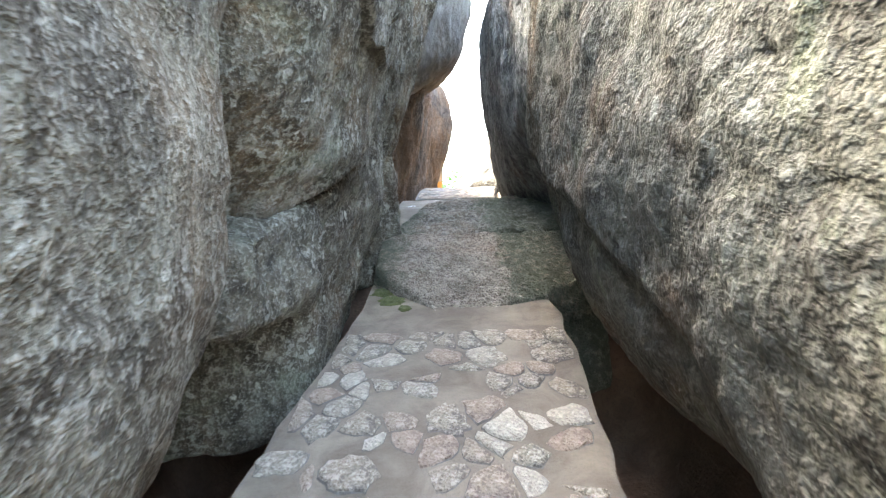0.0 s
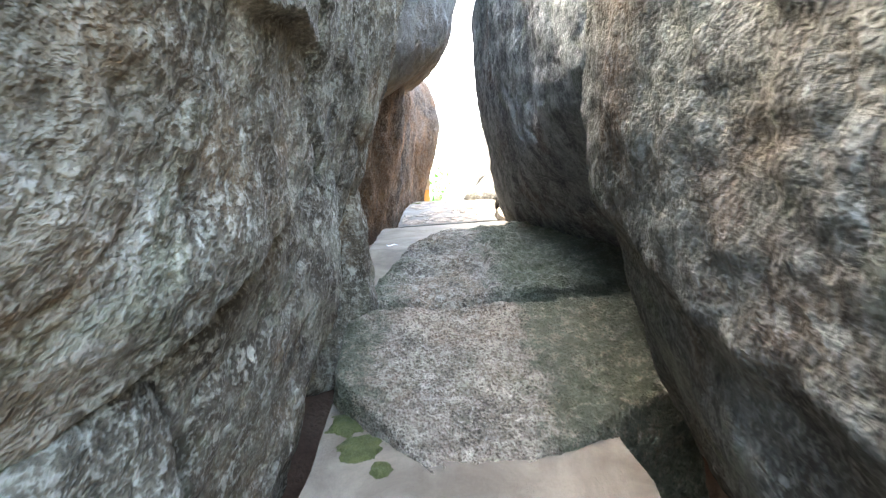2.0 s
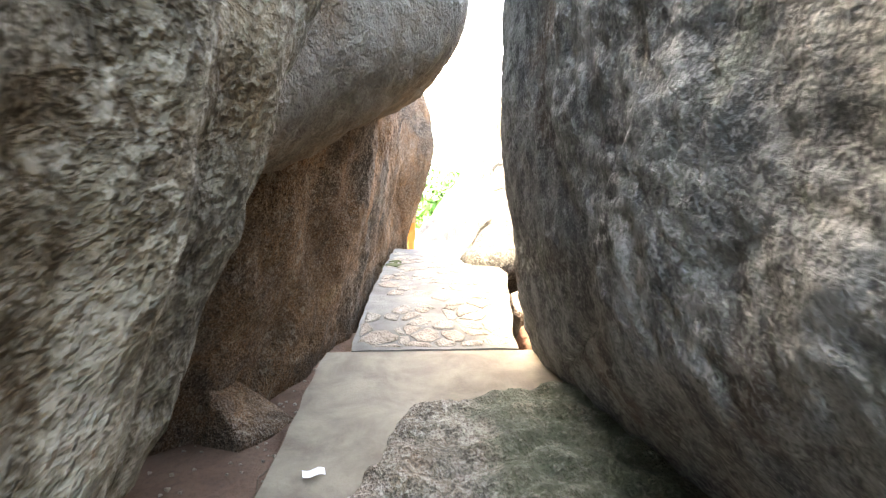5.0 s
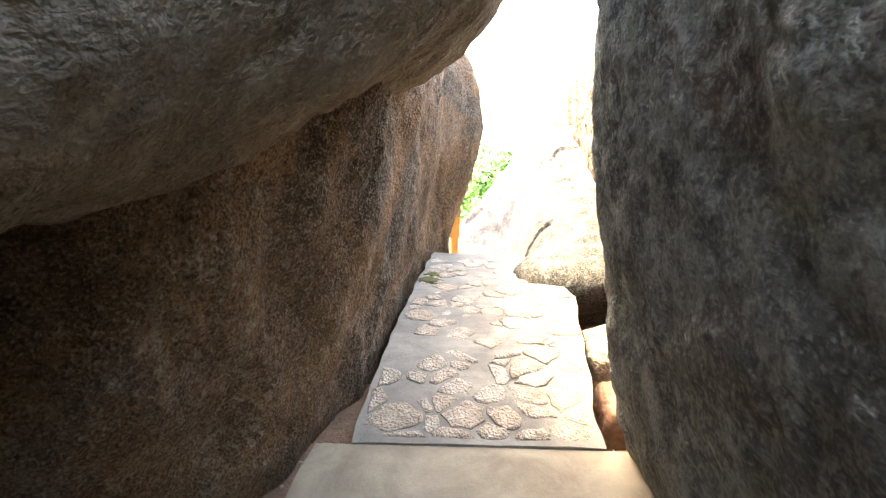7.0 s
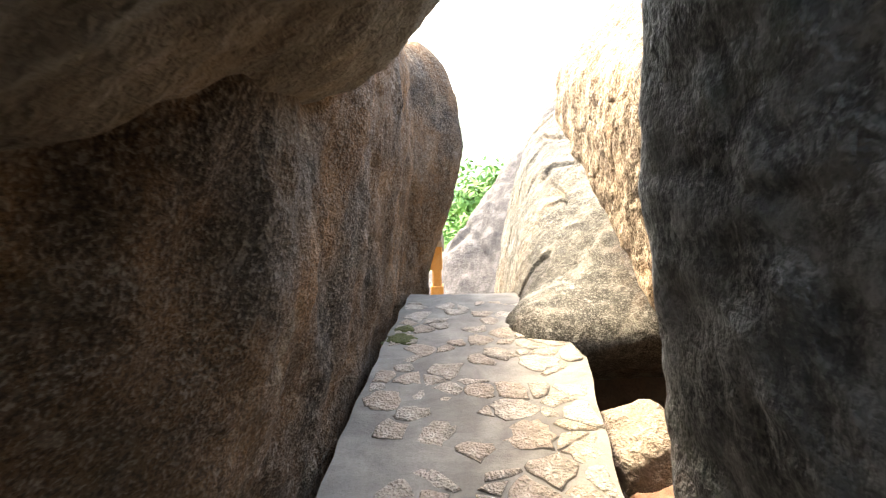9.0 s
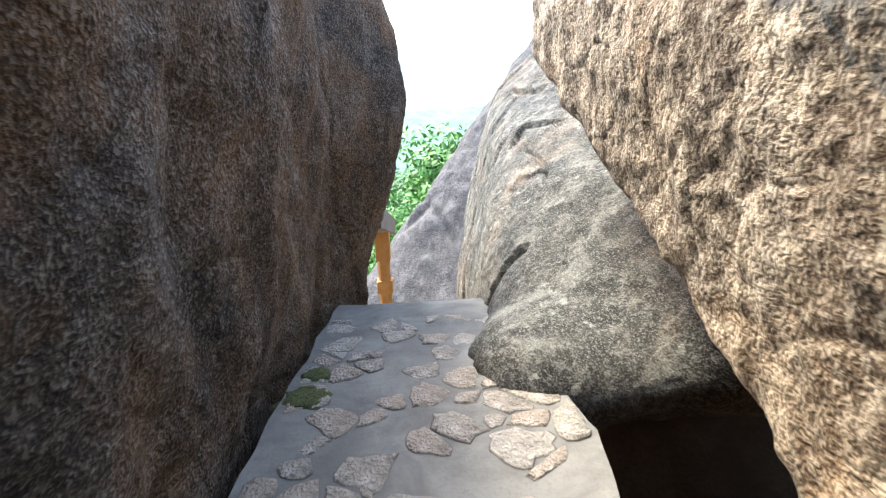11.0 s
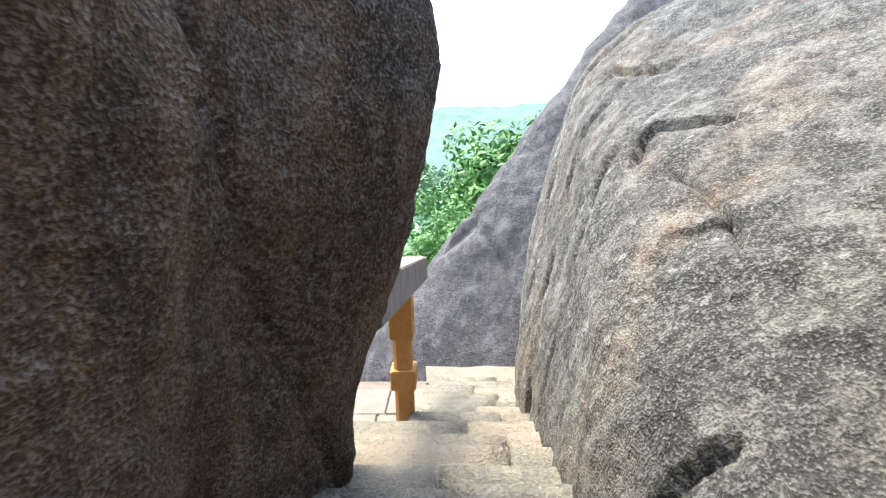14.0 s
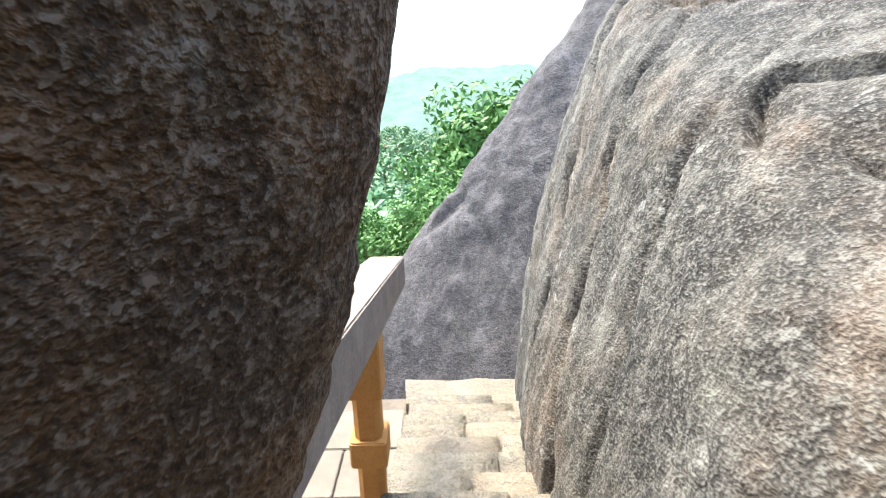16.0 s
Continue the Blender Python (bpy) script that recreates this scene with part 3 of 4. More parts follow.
boulder("rock", (-1.02, 7.35, 1.06), (0.3, 0.25, 0.2),
        [((-0.98, 7.3, 1.17), (0.75, -0.2, 1)), ((-0.78, 7.3, 1.05), (1, -0.7, 0.1)), ((-0.95, 7.2, 1.06), (-0.5, -1, 0.25)), ((-1.25, 7.3, 1.06), (-1, 0, 0.2)), ((-0.95, 7.6, 1.06), (0, 1, 0)), ((-1, 7.3, 0.9), (0, 0, -1))],
        M_BROWN, "small brown angular rock lying on the red soil", p=40, level=5, seed=13, rough=0.01, size=0.3, category="rock")

# ---- walked surface ----
def deck(name, ys, left, right, rise, thick, material, label, cols=14, rough=0.015, kind="structure", category="path"):
    """A solid strip that follows a height profile, with uneven sides."""
    top, bottom = [], []
    for y in ys:
        a, b = left(y), right(y)
        a += 0.035 * noise.noise(Vector((y * 3.1, 4, 0)))
        b += 0.035 * noise.noise(Vector((y * 3.1, 9, 0)))
        for i in range(cols + 1):
            x = a + (b - a) * i / cols
            z = rise(x, y) + rough * noise.fractal(Vector((x * 3, y * 3, 1)), 1, 2, 4)
            top.append((x, y, z))
            bottom.append((x, y, z - thick))
    c, n = cols + 1, len(ys)
    verts = top + bottom
    k = len(top)
    faces = []
    for j in range(n - 1):
        for i in range(cols):
            q = j * c + i
            faces.append((q, q + 1, q + c + 1, q + c))
            faces.append((k + q, k + q + c, k + q + c + 1, k + q + 1))
        for i, flip in ((0, False), (cols, True)):
            q = j * c + i
            f = (q, q + c, k + q + c, k + q)
            faces.append(f[::-1] if flip else f)
    for j, flip in ((0, True), (n - 1, False)):
        for i in range(cols):
            q = j * c + i
            f = (q, k + q, k + q + 1, q + 1)
            faces.append(f if flip else f[::-1])
    return tagged(mesh_object(name, verts, faces, material, False), label, category, kind=kind)


def lerp_line(*knots):
    ys, xs = zip(*knots)
    return lambda y: float(np.interp(y, ys, xs))


L1, R1 = lerp_line((-3, -0.85), (1.7, -0.93), (2.65, -0.76), (3.6, -0.66), (4.4, -0.62)), lerp_line((-3, 0.75), (1.6, 0.76), (2.76, 0.9), (3.6, 0.95))
L3, R3 = lerp_line((8.25, -0.36), (9.2, -0.3), (10, -0.26), (12.45, -0.14)), lerp_line((8.25, 1.0), (8.6, 1.03), (9.8, 1.2), (10.5, 1.32), (10.56, 1.3), (11.2, 1.2), (12.45, 1.05))
path_low = deck("path_lower", np.arange(-4, 4.36, 0.1), L1, R1, lambda x, y: floor_line(y), 1.7, M_MORTAR, "mortared path of rough stones climbing between boulders")
path_high = deck("path_upper", np.linspace(8.254, 12.45, 61), L3, R3, lambda x, y: floor_line(y), 0.55, M_CEMENT, "level cement path set with flat stones")
concrete = deck("landing", np.linspace(5.5, 8.25, 36), lerp_line((5.5, -0.62), (8.4, -0.55)), lerp_line((5.5, -0.3), (6.2, -0.2), (6.7, 0.0), (7.2, 0.45), (7.5, 1.2), (8.1, 1.25), (8.4, 1.05)), lambda x, y: 1.15 + 0.04 * float(soft(y, 7.2, 8.2)) - 0.2 * (1 - float(soft(y, 5.5, 6.5))), 0.35, M_CONCRETE,
                "worn flat concrete landing beside the bedrock", rough=0.004, category="landing")

def slab_lip(p, n):
    """A step cut across the head of the slab, with a worn lip, and a crack across its right side."""
    top = soft(n[:, 2], 0.4, 0.8)
    lip = 0.02 * soft(p[:, 1], 4.6, 4.76) * top
    worn = -0.03 * np.exp(-((p[:, 0] - 0.2) / 0.3) ** 2) * top
    chips = crack(p, (0.62, 4.3, 0.8), (1, 0.12, 0), 0.02, 0.025, top) + crack(p, (0.8, 4.0, 0.8), (0.5, 0.85, 0), 0.015, 0.03, top * soft(p[:, 0], 0.6, 0.75))
    return lip + worn + chips


boulder("rock_slab", (0.3, 4.25, 0.3), (0.9, 0.9, 0.7),
        [((0.25, 3.95, 0.63), (0, -0.4, 1)), ((0.25, 4.8, 0.8), (0.02, 1, 0.0)), ((0.1, 3.46, 0.45), (-0.1, -1, 0.2)), ((-0.27, 3.85, 0.6), (-0.73, -0.68, 0.2)), ((-0.58, 4.4, 0.7), (-1, -0.1, 0.1)), ((0.5, 3.62, 0.5), (0.36, -0.93, 0.15)), ((1.5, 4.2, 0.7), (1, -0.12, 0.1)), ((0, 4, -0.4), (0, 0, -1))],
        M_SLAB, "sloping worn bedrock slab cut with a step", p=44, level=7, seed=14, rough=0.03, size=0.5, category="rock slab", shape=slab_lip)


def slab_cracks(p, n):
    top = soft(n[:, 2], 0.4, 0.8)
    long = crack(p, (0.5, 5.6, 1), (1, -0.12 , 0), 0.025, 0.045, top * (1 - soft(p[:, 1], 6.2, 6.6)))
    cross = crack(p, (0.75, 5.5, 1), (-0.45, 0.9, 0), 0.015, 0.035, top * soft(p[:, 0], 0.5, 0.6))
    ridges = 0.018 * np.sin(p[:, 1] * 24 + 3 * np.sin(p[:, 0] * 5)) * top
    return long + cross + ridges + 0.04 * soft(p[:, 0], 0.52, 0.6) * top * (1 - soft(p[:, 1], 6.0, 6.4))


boulder("rock_slab", (0.7, 6.1, 0.5), (1.0, 1.3, 0.7),
        [((0.3, 6.4, 1.17), (0, -0.06, 1)), ((0.3, 5.7, 1.04), (0, -0.2, 1)), ((0.3, 5.14, 0.8), (0.06, -1, 0.15)), ((-0.25, 6.2, 1.1), (-1, 0.3, 0.3)), ((0.4, 7.45, 1.1), (-0.3, 1, 0.5)), ((2.2, 6, 0.7), (1, 0, 0)), ((0.6, 6, -0.3), (0, 0, -1))],
        M_SLAB_UP, "humped bedrock slab running under the leaning boulder", p=26, level=7, seed=15, rough=0.045, size=0.5, category="rock slab", shape=slab_cracks)

# ---- stairs, rail and terrace ----
RISE, GOING, TOP_Y, TOP_Z = 0.13, 0.32, 12.45, 1.295
stairs = tagged(new("stairs"), "pale rough stone stairs leading down between boulders", "stairs", kind="structure")


def block(name, lo, hi, material, parent=None, label="", wear=0.012, cuts=5, bevel=0.012):
    bm = bmesh.new()
    bmesh.ops.create_cube(bm, size=1)
    s = Vector(hi) - Vector(lo)
    for v in bm.verts:
        v.co = Vector(lo) + Vector(((v.co.x + 0.5) * s.x, (v.co.y + 0.5) * s.y, (v.co.z + 0.5) * s.z))
    bmesh.ops.bevel(bm, geom=list(bm.edges), offset=bevel, segments=2, affect="EDGES")
    if cuts:
        bmesh.ops.subdivide_edges(bm, edges=[e for e in bm.edges if e.calc_length() > 0.12], cuts=cuts, use_grid_fill=True)
        for v in bm.verts:
            v.co += wear * noise.noise_vector(v.co * 5)
    for f in bm.faces:
        f.smooth = cuts > 0
    return part(name, bm, material, parent, label)


rng = random.Random(4)
for i in range(1, 14):
    y0, z1 = TOP_Y + GOING * (i - 1), TOP_Z - RISE * i
    xl, xr = (-0.25 if i < 6 else 0.16) + rng.uniform(-0.02, 0.02), 1.25 + 0.02 * i + rng.uniform(-0.03, 0.03)
    cut = xl + (xr - xl) * rng.uniform(0.35, 0.75)
    for a, b in ((xl, cut - 0.006), (cut + 0.006, xr)):
        dz = rng.uniform(-0.005, 0.004)
        block("step", (a, y0 + 0.004 * (i % 2), z1 - 0.34 + dz), (b, y0 + GOING + 0.03 + rng.uniform(-0.015, 0.02), z1 + dz), M_STEP, stairs, wear=0.007, cuts=3, bevel=0.012)

rail = tagged(new("balustrade"), "grey stone coping on an ochre painted post beside the stairs", "balustrade")


def sloped_beam(name, x0, x1, y0, y1, z0, z1, h, material, parent):
    bm = bmesh.new()
    bmesh.ops.create_cube(bm, size=1)
    for v in bm.verts:
        u = v.co.y + 0.5
        v.co = Vector((x0 + (x1 - x0) * (v.co.x + 0.5), y0 + (y1 - y0) * u, z0 + (z1 - z0) * u - h * (0.5 - v.co.z)))
    bmesh.ops.bevel(bm, geom=list(bm.edges), offset=0.008, segments=2, affect="EDGES")
    return part(name, bm, material, parent)


sloped_beam("coping", -0.04, 0.22, 13.0, 15.9, 2.05, 1.355, 0.24, M_COPING, rail)


def prism(name, cx, cy, half, cut, z0, z1, material, parent):
    """An upright square block with its four corners cut off."""
    a, b = half, half - cut
    ring = [(a, -b), (a, b), (b, a), (-b, a), (-a, b), (-a, -b), (-b, -a), (b, -a)]
    bm = bmesh.new()
    low = [bm.verts.new((cx + x, cy + y, z0)) for x, y in ring]
    top = [bm.verts.new((cx + x, cy + y, z1)) for x, y in ring]
    bm.faces.new(low[::-1])
    bm.faces.new(top)
    for k in range(8):
        bm.faces.new((low[k], low[(k + 1) % 8], top[(k + 1) % 8], top[k]))
    bmesh.ops.bevel(bm, geom=[e for e in bm.edges if abs(e.verts[0].co.z - e.verts[1].co.z) < 1e-6], offset=0.008, segments=2, affect="EDGES")
    return part(name, bm, material, parent)


for name, half, cut, z0, z1 in (("cap", 0.088, 0.008, 1.13, 1.5), ("shaft", 0.07, 0.028, 0.868, 1.14), ("collar", 0.096, 0.012, 0.72, 0.88), ("base", 0.07, 0.028, 0.1, 0.73)):
    prism(name, 0.12, 14.45, half, cut, z0, z1, M_ORANGE, rail)

terrace = deck("pavement", np.arange(12.3, 16.9, 0.3), lambda y: -4.0, lambda y: 0.12, lambda x, y: -0.55, 0.5, M_MORTAR, "lower terrace paved with pale stone slabs", rough=0.01, category="pavement")
for j in range(-2, 5):
    x = -3.9
    while x < 0.0:
        wdt = rng.uniform(0.4, 0.62)
        block("slab", (x, 13.7 + j * 0.58, -0.6), (min(x + wdt, 0.1), 14.26 + j * 0.58, -0.52 + rng.uniform(-0.006, 0.006)), M_PAVER, terrace, wear=0.004, cuts=0, bevel=0.008)
        x += wdt + 0.02
landing = deck("landing_lower", np.arange(16.55, 17.0, 0.1), lambda y: 0.1, lambda y: 1.6, lambda x, y: -0.42, 0.4, M_STEP, "rough stone landing at the foot of the stairs", rough=0.02, category="landing")

def moss_patch(spots, name, label):
    bm = bmesh.new()
    for x, y, z, r, lean in spots:
        rows = 14
        ring = []
        for j in range(rows + 1):
            for i in range(rows + 1):
                u, v = i / rows * 2 - 1, j / rows * 2 - 1
                du, dv = u * math.sqrt(1 - v * v / 2), v * math.sqrt(1 - u * u / 2)
                wob = 1 + 0.35 * noise.noise(Vector((x * 5 + du * 2.2, y * 5 + dv * 2.2, 3)))
                px, py = x + du * r * wob, y + dv * r * wob
                edge = max(0.0, 1 - du * du - dv * dv)
                ring.append(bm.verts.new((px, py, z + lean * (py - y) - 0.022 + 0.028 * min(1, edge * 1.6) + 0.012 * noise.noise(Vector((px, py, 0)) * 40))))
        for j in range(rows):
            for i in range(rows):
                q = j * (rows + 1) + i
                bm.faces.new([ring[k] for k in (q, q + 1, q + rows + 2, q + rows + 1)])
    for f in bm.faces:
        f.smooth = True
    tagged(part(name, bm, M_MOSS, None, label), category="moss", kind="stuff")


moss_patch([(-0.5, 4.05, 0.535, 0.13, 0.15), (-0.42, 3.82, 0.5, 0.13, 0.15), (-0.54, 4.25, 0.56, 0.09, 0.15), (-0.3, 3.66, 0.47, 0.07, 0.15)], "moss", "green moss cushion beside the bedrock slab")
moss_patch([(-0.1, 10.95, 1.35, 0.14, 0.0), (-0.08, 11.2, 1.345, 0.1, 0.0)], "moss", "thin yellow green moss on the cement path")

# ---- litter ----
bm = bmesh.new()
bmesh.ops.create_grid(bm, x_segments=6, y_segments=3, size=0.5)
for v in bm.verts:
    v.co = Vector((v.co.x * 0.11, v.co.y * 0.055, 0.006 * math.sin(v.co.x * 7) + 0.008))
bmesh.ops.solidify(bm, geom=list(bm.faces), thickness=0.003)
litter = part("paper_packet", bm, M_PAPER, None, "small crumpled white paper packet on the concrete")
tagged(litter, category="litter")
litter.matrix_world = pose(-0.35, 6.67, 1.165, 0, 0, 14)

def scatter(name, count, area, sizes, material, label, seed, height):
    """Loose chips of stone lying on a surface."""
    rnd = random.Random(seed)
    verts, faces = [], []
    for _ in range(count):
        x, y = rnd.uniform(area[0], area[1]), rnd.uniform(area[2], area[3])
        r = rnd.uniform(*sizes) * rnd.uniform(0.5, 1.0)
        k, n = len(verts), 6
        turn = rnd.uniform(0, 6.28)
        z = height(x, y)
        for ring, h in ((1.0, -0.3), (0.9, 0.35), (0.4, 0.62)):
            for i in range(n):
                a = turn + 6.283 * i / n
                q = r * ring * (0.75 + 0.25 * math.sin(3.1 * i + x * 40))
                verts.append((x + q * math.cos(a), y + 0.8 * q * math.sin(a), z + h * r))
        for j in range(2):
            for i in range(n):
                faces.append((k + j * n + i, k + j * n + (i + 1) % n, k + (j + 1) * n + (i + 1) % n, k + (j + 1) * n + i))
        faces.append(tuple(k + 2 * n + i for i in range(n)))
    tagged(mesh_object(name, verts, faces, material, False), label, "gravel", kind="stuff")


scatter("gravel", 170, (-1.3, -0.6, 5.6, 9.2), (0.008, 0.03), M_STONE, "small stone chips strewn over the red soil", 31, lambda x, y: ground_height(x, y))
scatter("gravel", 70, (-0.62, 0.95, 4.84, 5.2), (0.012, 0.045), M_STONE, "small stones and grit caught in the joint between the slabs", 35, lambda x, y: ground_height(x, y))
scatter("gravel", 60, (1.28, 1.7, 8.8, 10.2), (0.015, 0.05), M_STONE, "loose stones in the pit beside the path", 33, lambda x, y: ground_height(x, y))
for pts in (((-0.72, 6.62), (-0.66, 6.75), (-0.69, 6.88), (-0.63, 7.0)), ((-0.9, 8.0), (-0.82, 8.1), (-0.8, 8.25)), ((-0.75, 6.2), (-0.7, 6.28), (-0.71, 6.4))):
    cu = bpy.data.curves.new("twig", "CURVE")
    cu.dimensions, cu.bevel_depth, cu.bevel_resolution = "3D", 0.004, 1
    sp = cu.splines.new("POLY")
    sp.points.add(len(pts) - 1)
    for q, (x, y) in zip(sp.points, pts):
        q.co = (x, y, ground_height(x, y) + 0.008, 1)
    cu.materials.append(M_BARK)
    tagged(new("twig", cu), "thin dry brown twig lying on the red soil", "twig")

# ---- forest ----
def leaf_cloud(count, centres, leaf, rnd):
    verts, faces = [], []
    for _ in range(count):
        cx, cy, cz, r = rnd.choice(centres)
        d = Vector((rnd.gauss(0, 1), rnd.gauss(0, 1), rnd.gauss(0, 1))).normalized()
        q = Vector((cx, cy, cz)) + d * r * rnd.uniform(0.75, 1.08)
        q.z -= 0.1 * r
        up = (d + Vector((rnd.gauss(0, 0.5), rnd.gauss(0, 0.5), rnd.gauss(0.4, 0.5)))).normalized()
        a = up.orthogonal().normalized()
        a = (Matrix.Rotation(rnd.uniform(0, 6.28), 3, up) @ a) * leaf * rnd.uniform(0.7, 1.4)
        b = up.cross(a) * 0.45
        k = len(verts)
        verts += [q - a, q - b * 0.9 + up * leaf * 0.12, q + a, q + b * 0.9 + up * leaf * 0.12]
        faces.append((k, k + 1, k + 2, k + 3))
    return verts, faces


def tree(height, spread, material, seed, count, leaf):
    rnd = random.Random(seed)
    root = new("tree")
    bm = bmesh.new()
    centres = []
    bmesh.ops.create_cone(bm, segments=9, radius1=height * 0.028, radius2=height * 0.012, depth=height * 0.6, cap_ends=True, matrix=Matrix.Translation((0, 0, height * 0.3)))
    for k in range(16):
        ang, lift = k * 2.4 + rnd.uniform(-0.4, 0.4), rnd.uniform(0.42, 1.0)
        reach = spread * (1.05 - 0.75 * abs(lift - 0.62) / 0.4) * rnd.uniform(0.6, 1.0)
        tip = Vector((math.cos(ang) * reach, math.sin(ang) * reach, height * lift))
        base = Vector((0, 0, height * (0.28 + 0.3 * lift)))
        way = tip - base
        m = Matrix.Translation((base + tip) / 2) @ way.to_track_quat("Z", "Y").to_matrix().to_4x4()
        bmesh.ops.create_cone(bm, segments=6, radius1=height * 0.011, radius2=height * 0.004, depth=way.length, matrix=m)
        for _ in range(4):
            centres.append((tip.x + rnd.gauss(0, 0.22) * spread, tip.y + rnd.gauss(0, 0.22) * spread, tip.z + rnd.gauss(0, 0.05) * height, spread * rnd.uniform(0.16, 0.3)))
    part("trunk", bm, M_BARK, root)
    v, f = leaf_cloud(count, centres, leaf, rnd)
    crown = mesh_object("crown", v, f, material)
    crown.parent = root
    return root


forms = [tree(8, 2.9, M_LEAF, 1, 9000, 0.135), tree(7, 2.6, M_LEAF_YOUNG, 2, 9000, 0.135), tree(9, 3.3, M_LEAF, 3, 9000, 0.15)]
for f, text in zip(forms, ("dark green broadleaf tree on the slope below", "fresh yellow green tree on the slope below", "tall green tree on the slope below")):
    tagged(f, text, "tree", "trees on the slope")
spots = [(x, y + 12, k) for x, y, k in [(-1.0, 31, 0), (2.2, 33, 1), (0.6, 27, 1), (-3.6, 29, 0), (5.4, 36, 2), (-1.6, 37, 2), (3.2, 41, 0), (-5.4, 36, 1), (1.0, 46, 2), (7.6, 44, 0), (-7.5, 44, 2), (5.4, 52, 1), (-2.8, 52, 0), (9.8, 54, 2), (11, 38, 0)]]
for k, (x, y, form) in enumerate(spots):
    m = pose(x, y, ground_height(x, y) - 0.4, 0, 0, k * 77)
    if k < 3:
        form = (0, 1, 2)[k]
        forms[form].matrix_world = m
    else:
        copy_thing(forms[form], m)
copy_thing(forms[2], pose(4.2, 46, ground_height(4.2, 46) - 0.4, 0, 0, 40) @ Matrix.Diagonal((1.7, 1.7, 1.75, 1)))
copy_thing(forms[0], pose(1.6, 40, ground_height(1.6, 40) - 0.4, 0, 0, 140) @ Matrix.Diagonal((1.25, 1.25, 1.2, 1)))

rnd = random.Random(9)
verts, faces = [], []
for _ in range(2600):
    y = 58 + 330 * rnd.random() ** 1.6
    x = rnd.uniform(-0.35, 0.45) * y
    z = ground_height(x, y) + rnd.uniform(3, 6.5)
    r = rnd.uniform(1.8, 3.6)
    v, f = leaf_cloud(26, [(x, y, z, r)], r * 0.42, rnd)
    k = len(verts)
    verts += v
    faces += [tuple(i + k for i in q) for q in f]
tagged(mesh_object("far_woods", verts, faces, M_WOODS), "dense green forest covering the valley", "forest", kind="stuff")


def hill(dist, height, centre, width, colour, label, seed):
    """A far ridge beyond the valley; its haze is painted as pale colour and glow."""
    t = Tree("haze_painted_ridge", 1.0, 0.0)
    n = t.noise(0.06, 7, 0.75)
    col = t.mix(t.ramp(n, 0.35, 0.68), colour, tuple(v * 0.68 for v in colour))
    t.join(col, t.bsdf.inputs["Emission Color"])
    t.bsdf.inputs["Emission Strength"].default_value = HAZE_GLOW
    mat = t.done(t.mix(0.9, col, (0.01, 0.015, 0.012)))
    v, f = [], []
    nx, ny = 120, 40
    for j in range(ny + 1):
        for i in range(nx + 1):
            a, b = i / nx * 2 - 1, j / ny
            x = centre + a * width
            y = dist + b * width * 0.6
            shape = math.exp(-(a * 1.7) ** 2) * math.sin(min(1.0, b * 1.3) * math.pi / 2)
            z = -35 + height * shape + 0.12 * height * noise.fractal(Vector((x / width * 5, y / width * 5, seed)), 1, 2, 5) + rnd.uniform(0, 3)
            v.append((x, y, z))
    for j in range(ny):
        for i in range(nx):
            q = j * (nx + 1) + i
            f.append((q, q + 1, q + nx + 2, q + nx + 1))
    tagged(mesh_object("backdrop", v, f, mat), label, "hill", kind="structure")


# strength at which the ridges glow, in place of haze in the air
HAZE_GLOW = 1.0
hill(330, 45, 40, 260, (0.095, 0.145, 0.13), "forested ridge, thin haze painted into its glowing colour", 1)
hill(700, 150, 120, 600, (0.18, 0.235, 0.235), "wooded hill, paled by thick haze painted into its glowing colour", 2)

# ---- stones of the path ----
def clip(poly, a, b, c):
    """The part of a polygon where a * x + b * y <= c."""
    out = []
    for (x0, y0), (x1, y1) in zip(poly, poly[1:] + poly[:1]):
        d0, d1 = a * x0 + b * y0 - c, a * x1 + b * y1 - c
        if d0 <= 0:
            out.append((x0, y0))
        if d0 * d1 < 0:
            t = d0 / (d0 - d1)
            out.append((x0 + t * (x1 - x0), y0 + t * (y1 - y0)))
    return out


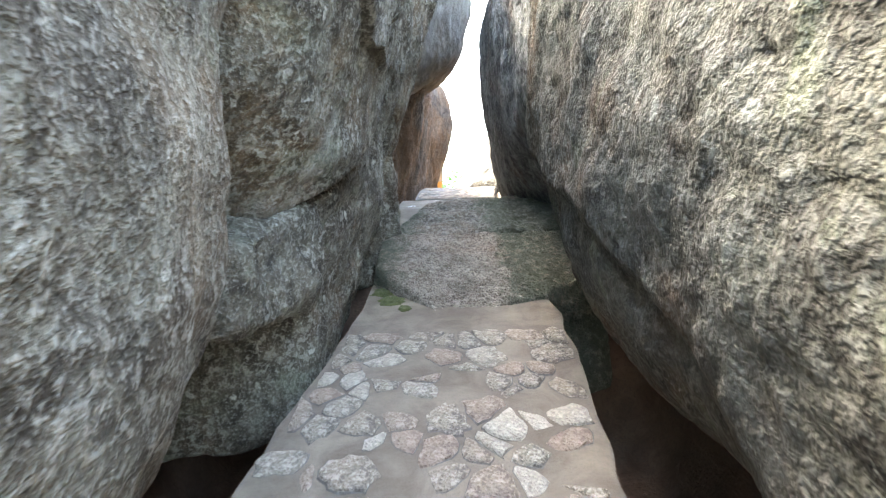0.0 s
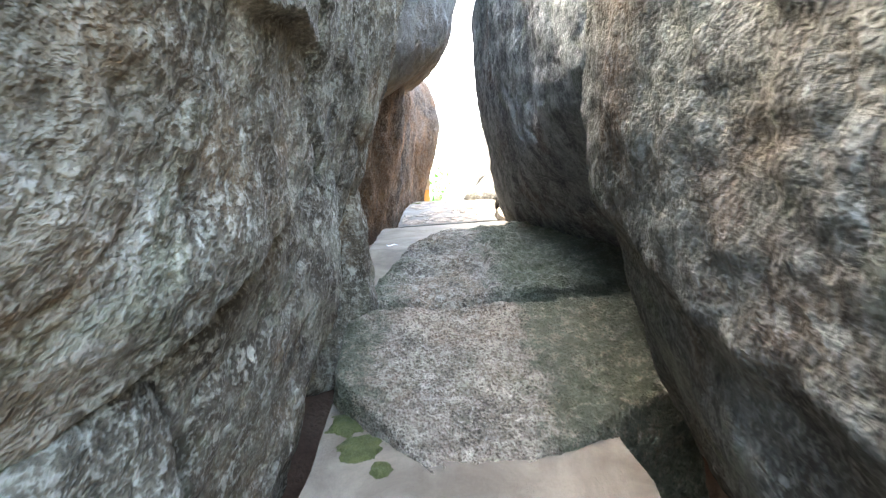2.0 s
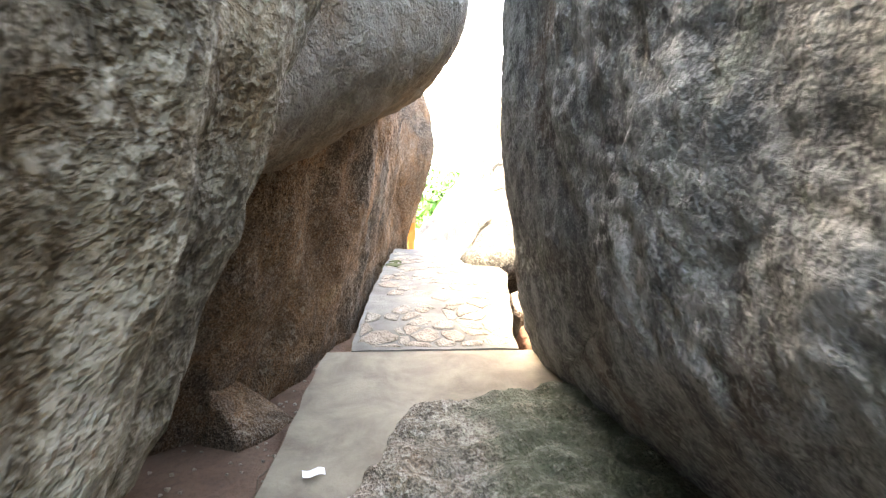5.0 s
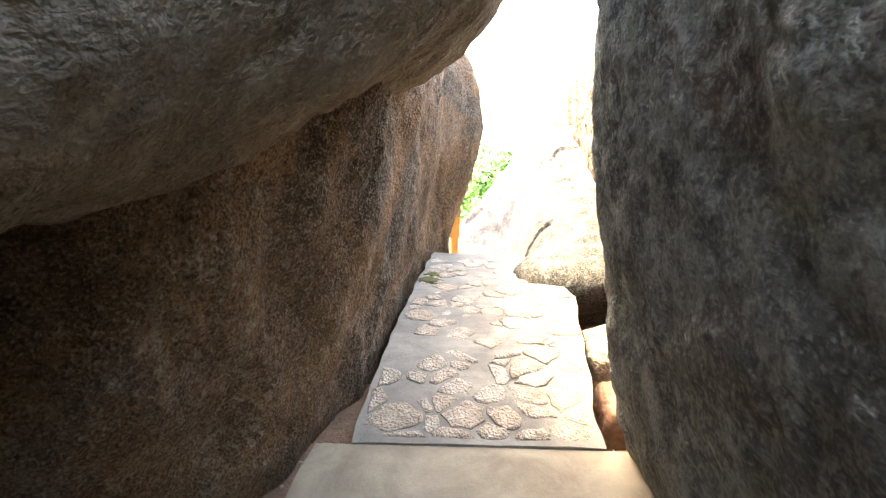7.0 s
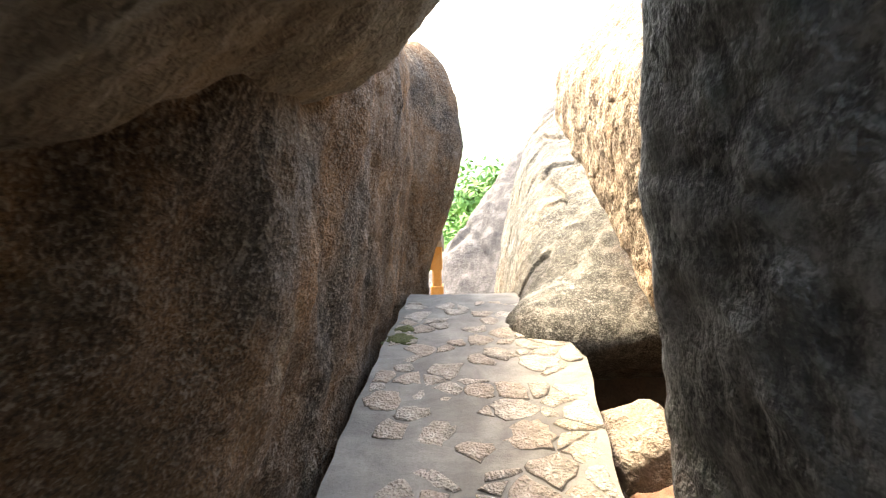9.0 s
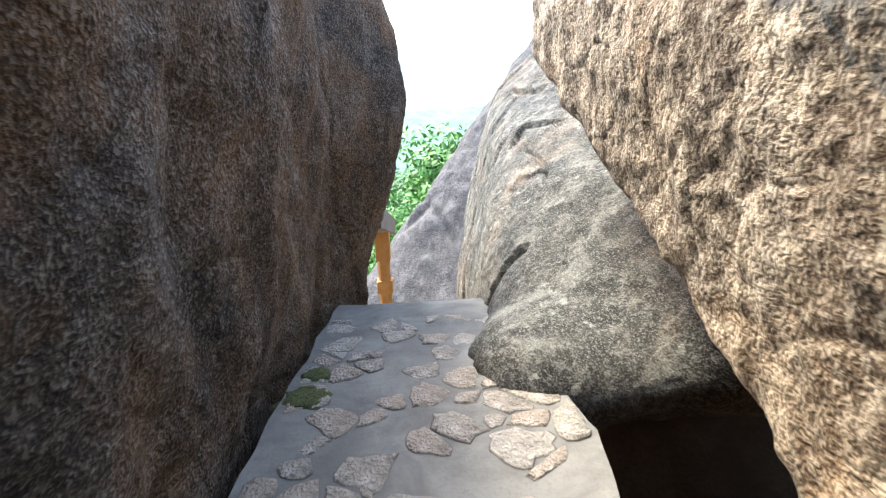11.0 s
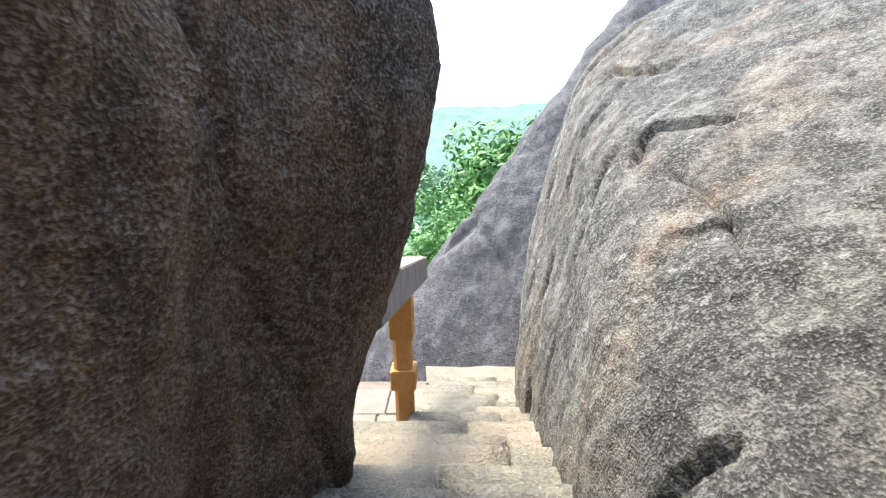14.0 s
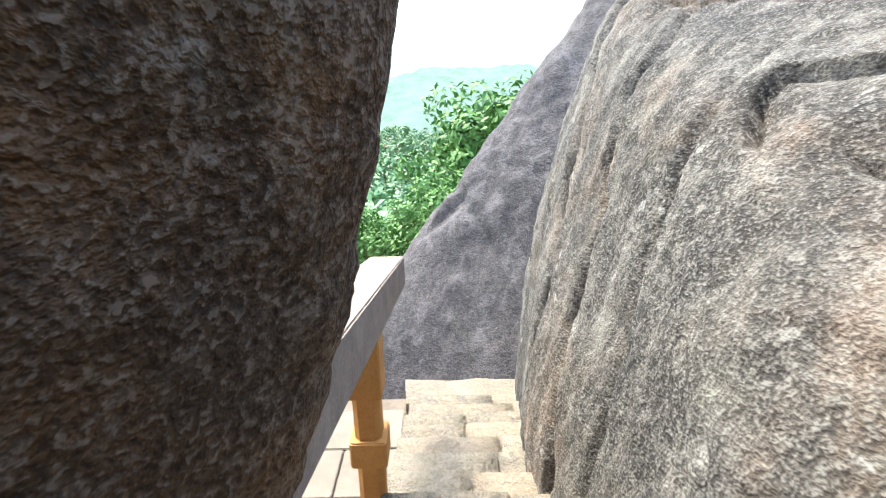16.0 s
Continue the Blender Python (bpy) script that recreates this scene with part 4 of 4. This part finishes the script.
def set_stone(parent, poly, rnd, lift, material, seed):
    """One flat stone with a broken outline, a rounded edge and a joint of dirt round it."""
    cx, cy = sum(p[0] for p in poly) / len(poly), sum(p[1] for p in poly) / len(poly)
    ring = []
    for (x0, y0), (x1, y1) in zip(poly, poly[1:] + poly[:1]):
        n = max(1, round(math.hypot(x1 - x0, y1 - y0) / 0.055))
        for q in range(n):
            x, y = x0 + (x1 - x0) * q / n - cx, y0 + (y1 - y0) * q / n - cy
            s = rnd.uniform(0.78, 1.06) if q else rnd.uniform(0.7, 0.98)
            ring.append((x * s, y * s))
    k = len(ring)
    slope = (floor_line(cy + 0.05) - floor_line(cy - 0.05)) / 0.1
    tilt = rnd.uniform(-0.02, 0.02), rnd.uniform(-0.02, 0.02)
    rise = lift * rnd.uniform(0.5, 1.3)
    v = []
    for s, h in ((1.07, -0.05), (1.04, 0.003), (1.0, 0.002), (0.99, rise * 0.7), (0.93, rise), (0.5, rise + 0.003)):
        for a, b in ring:
            px, py = a * s, b * s
            wob = 0.007 * noise.noise(Vector((cx + px, cy + py, seed)) * 12)
            v.append((px, py, h + (wob if h > 0.003 else 0) + px * tilt[0] + py * (tilt[1] + slope)))
    v.append((0, 0, rise + 0.006))
    f = [(q * k + i, q * k + (i + 1) % k, (q + 1) * k + (i + 1) % k, (q + 1) * k + i) for q in range(5) for i in range(k)]
    f += [(5 * k + i, 5 * k + (i + 1) % k, 6 * k) for i in range(k)]
    ob = mesh_object("stone", v, f, material)
    ob.data.materials.append(M_DIRT)
    for face in list(ob.data.polygons)[:2 * k]:
        face.material_index = 1
    ob.location = (cx, cy, floor_line(cy))
    ob.parent = parent


def crazy_paving(parent, ys, left, right, size, joint, bare, seed, lift, material):
    """Broken stones of uneven size fitted to one another like a puzzle, with mortar between."""
    rnd = random.Random(seed)
    seeds = []
    y, odd = ys[0], 0
    while y < ys[1]:
        x = left(y) + size * (0.3 + 0.5 * (odd % 2))
        while x < right(y) - 0.05:
            seeds.append((x + rnd.uniform(-0.42, 0.42) * size, y + rnd.uniform(-0.36, 0.36) * size, rnd.uniform(-0.014, 0.014)))
            x += size * rnd.uniform(0.8, 1.35)
        y += size * 0.72
        odd += 1
    for sx, sy, sw in seeds:
        poly = [(sx - 0.4, sy - 0.3), (sx + 0.4, sy - 0.3), (sx + 0.4, sy + 0.3), (sx - 0.4, sy + 0.3)]
        gap = joint * rnd.uniform(0.5, 1.6)
        for ox, oy, ow in seeds:
            dx, dy = ox - sx, oy - sy
            far = math.hypot(dx, dy)
            if 0 < far < 0.9:
                poly = clip(poly, dx / far, dy / far, (dx * sx + dy * sy) / far + far / 2 + (sw - ow) / (2 * far) - gap)
        poly = clip(clip(poly, -1, 0, -left(sy) - 0.03), 1, 0, right(sy) - 0.03)
        poly = clip(clip(poly, 0, -1, -ys[0]), 0, 1, ys[1])
        if len(poly) < 3 or rnd.random() < bare:
            continue
        area = 0.5 * sum(a[0] * b[1] - a[1] * b[0] for a, b in zip(poly, poly[1:] + poly[:1]))
        if area > 0.008:
            set_stone(parent, poly, rnd, lift, material, seed)


crazy_paving(path_low, (-1.6, 3.12), L1, R1, 0.2, 0.005, 0.2, 21, 0.012, M_STONE)
crazy_paving(path_high, (8.3, 12.1), L3, R3, 0.2, 0.005, 0.26, 22, 0.008, M_FLAG)
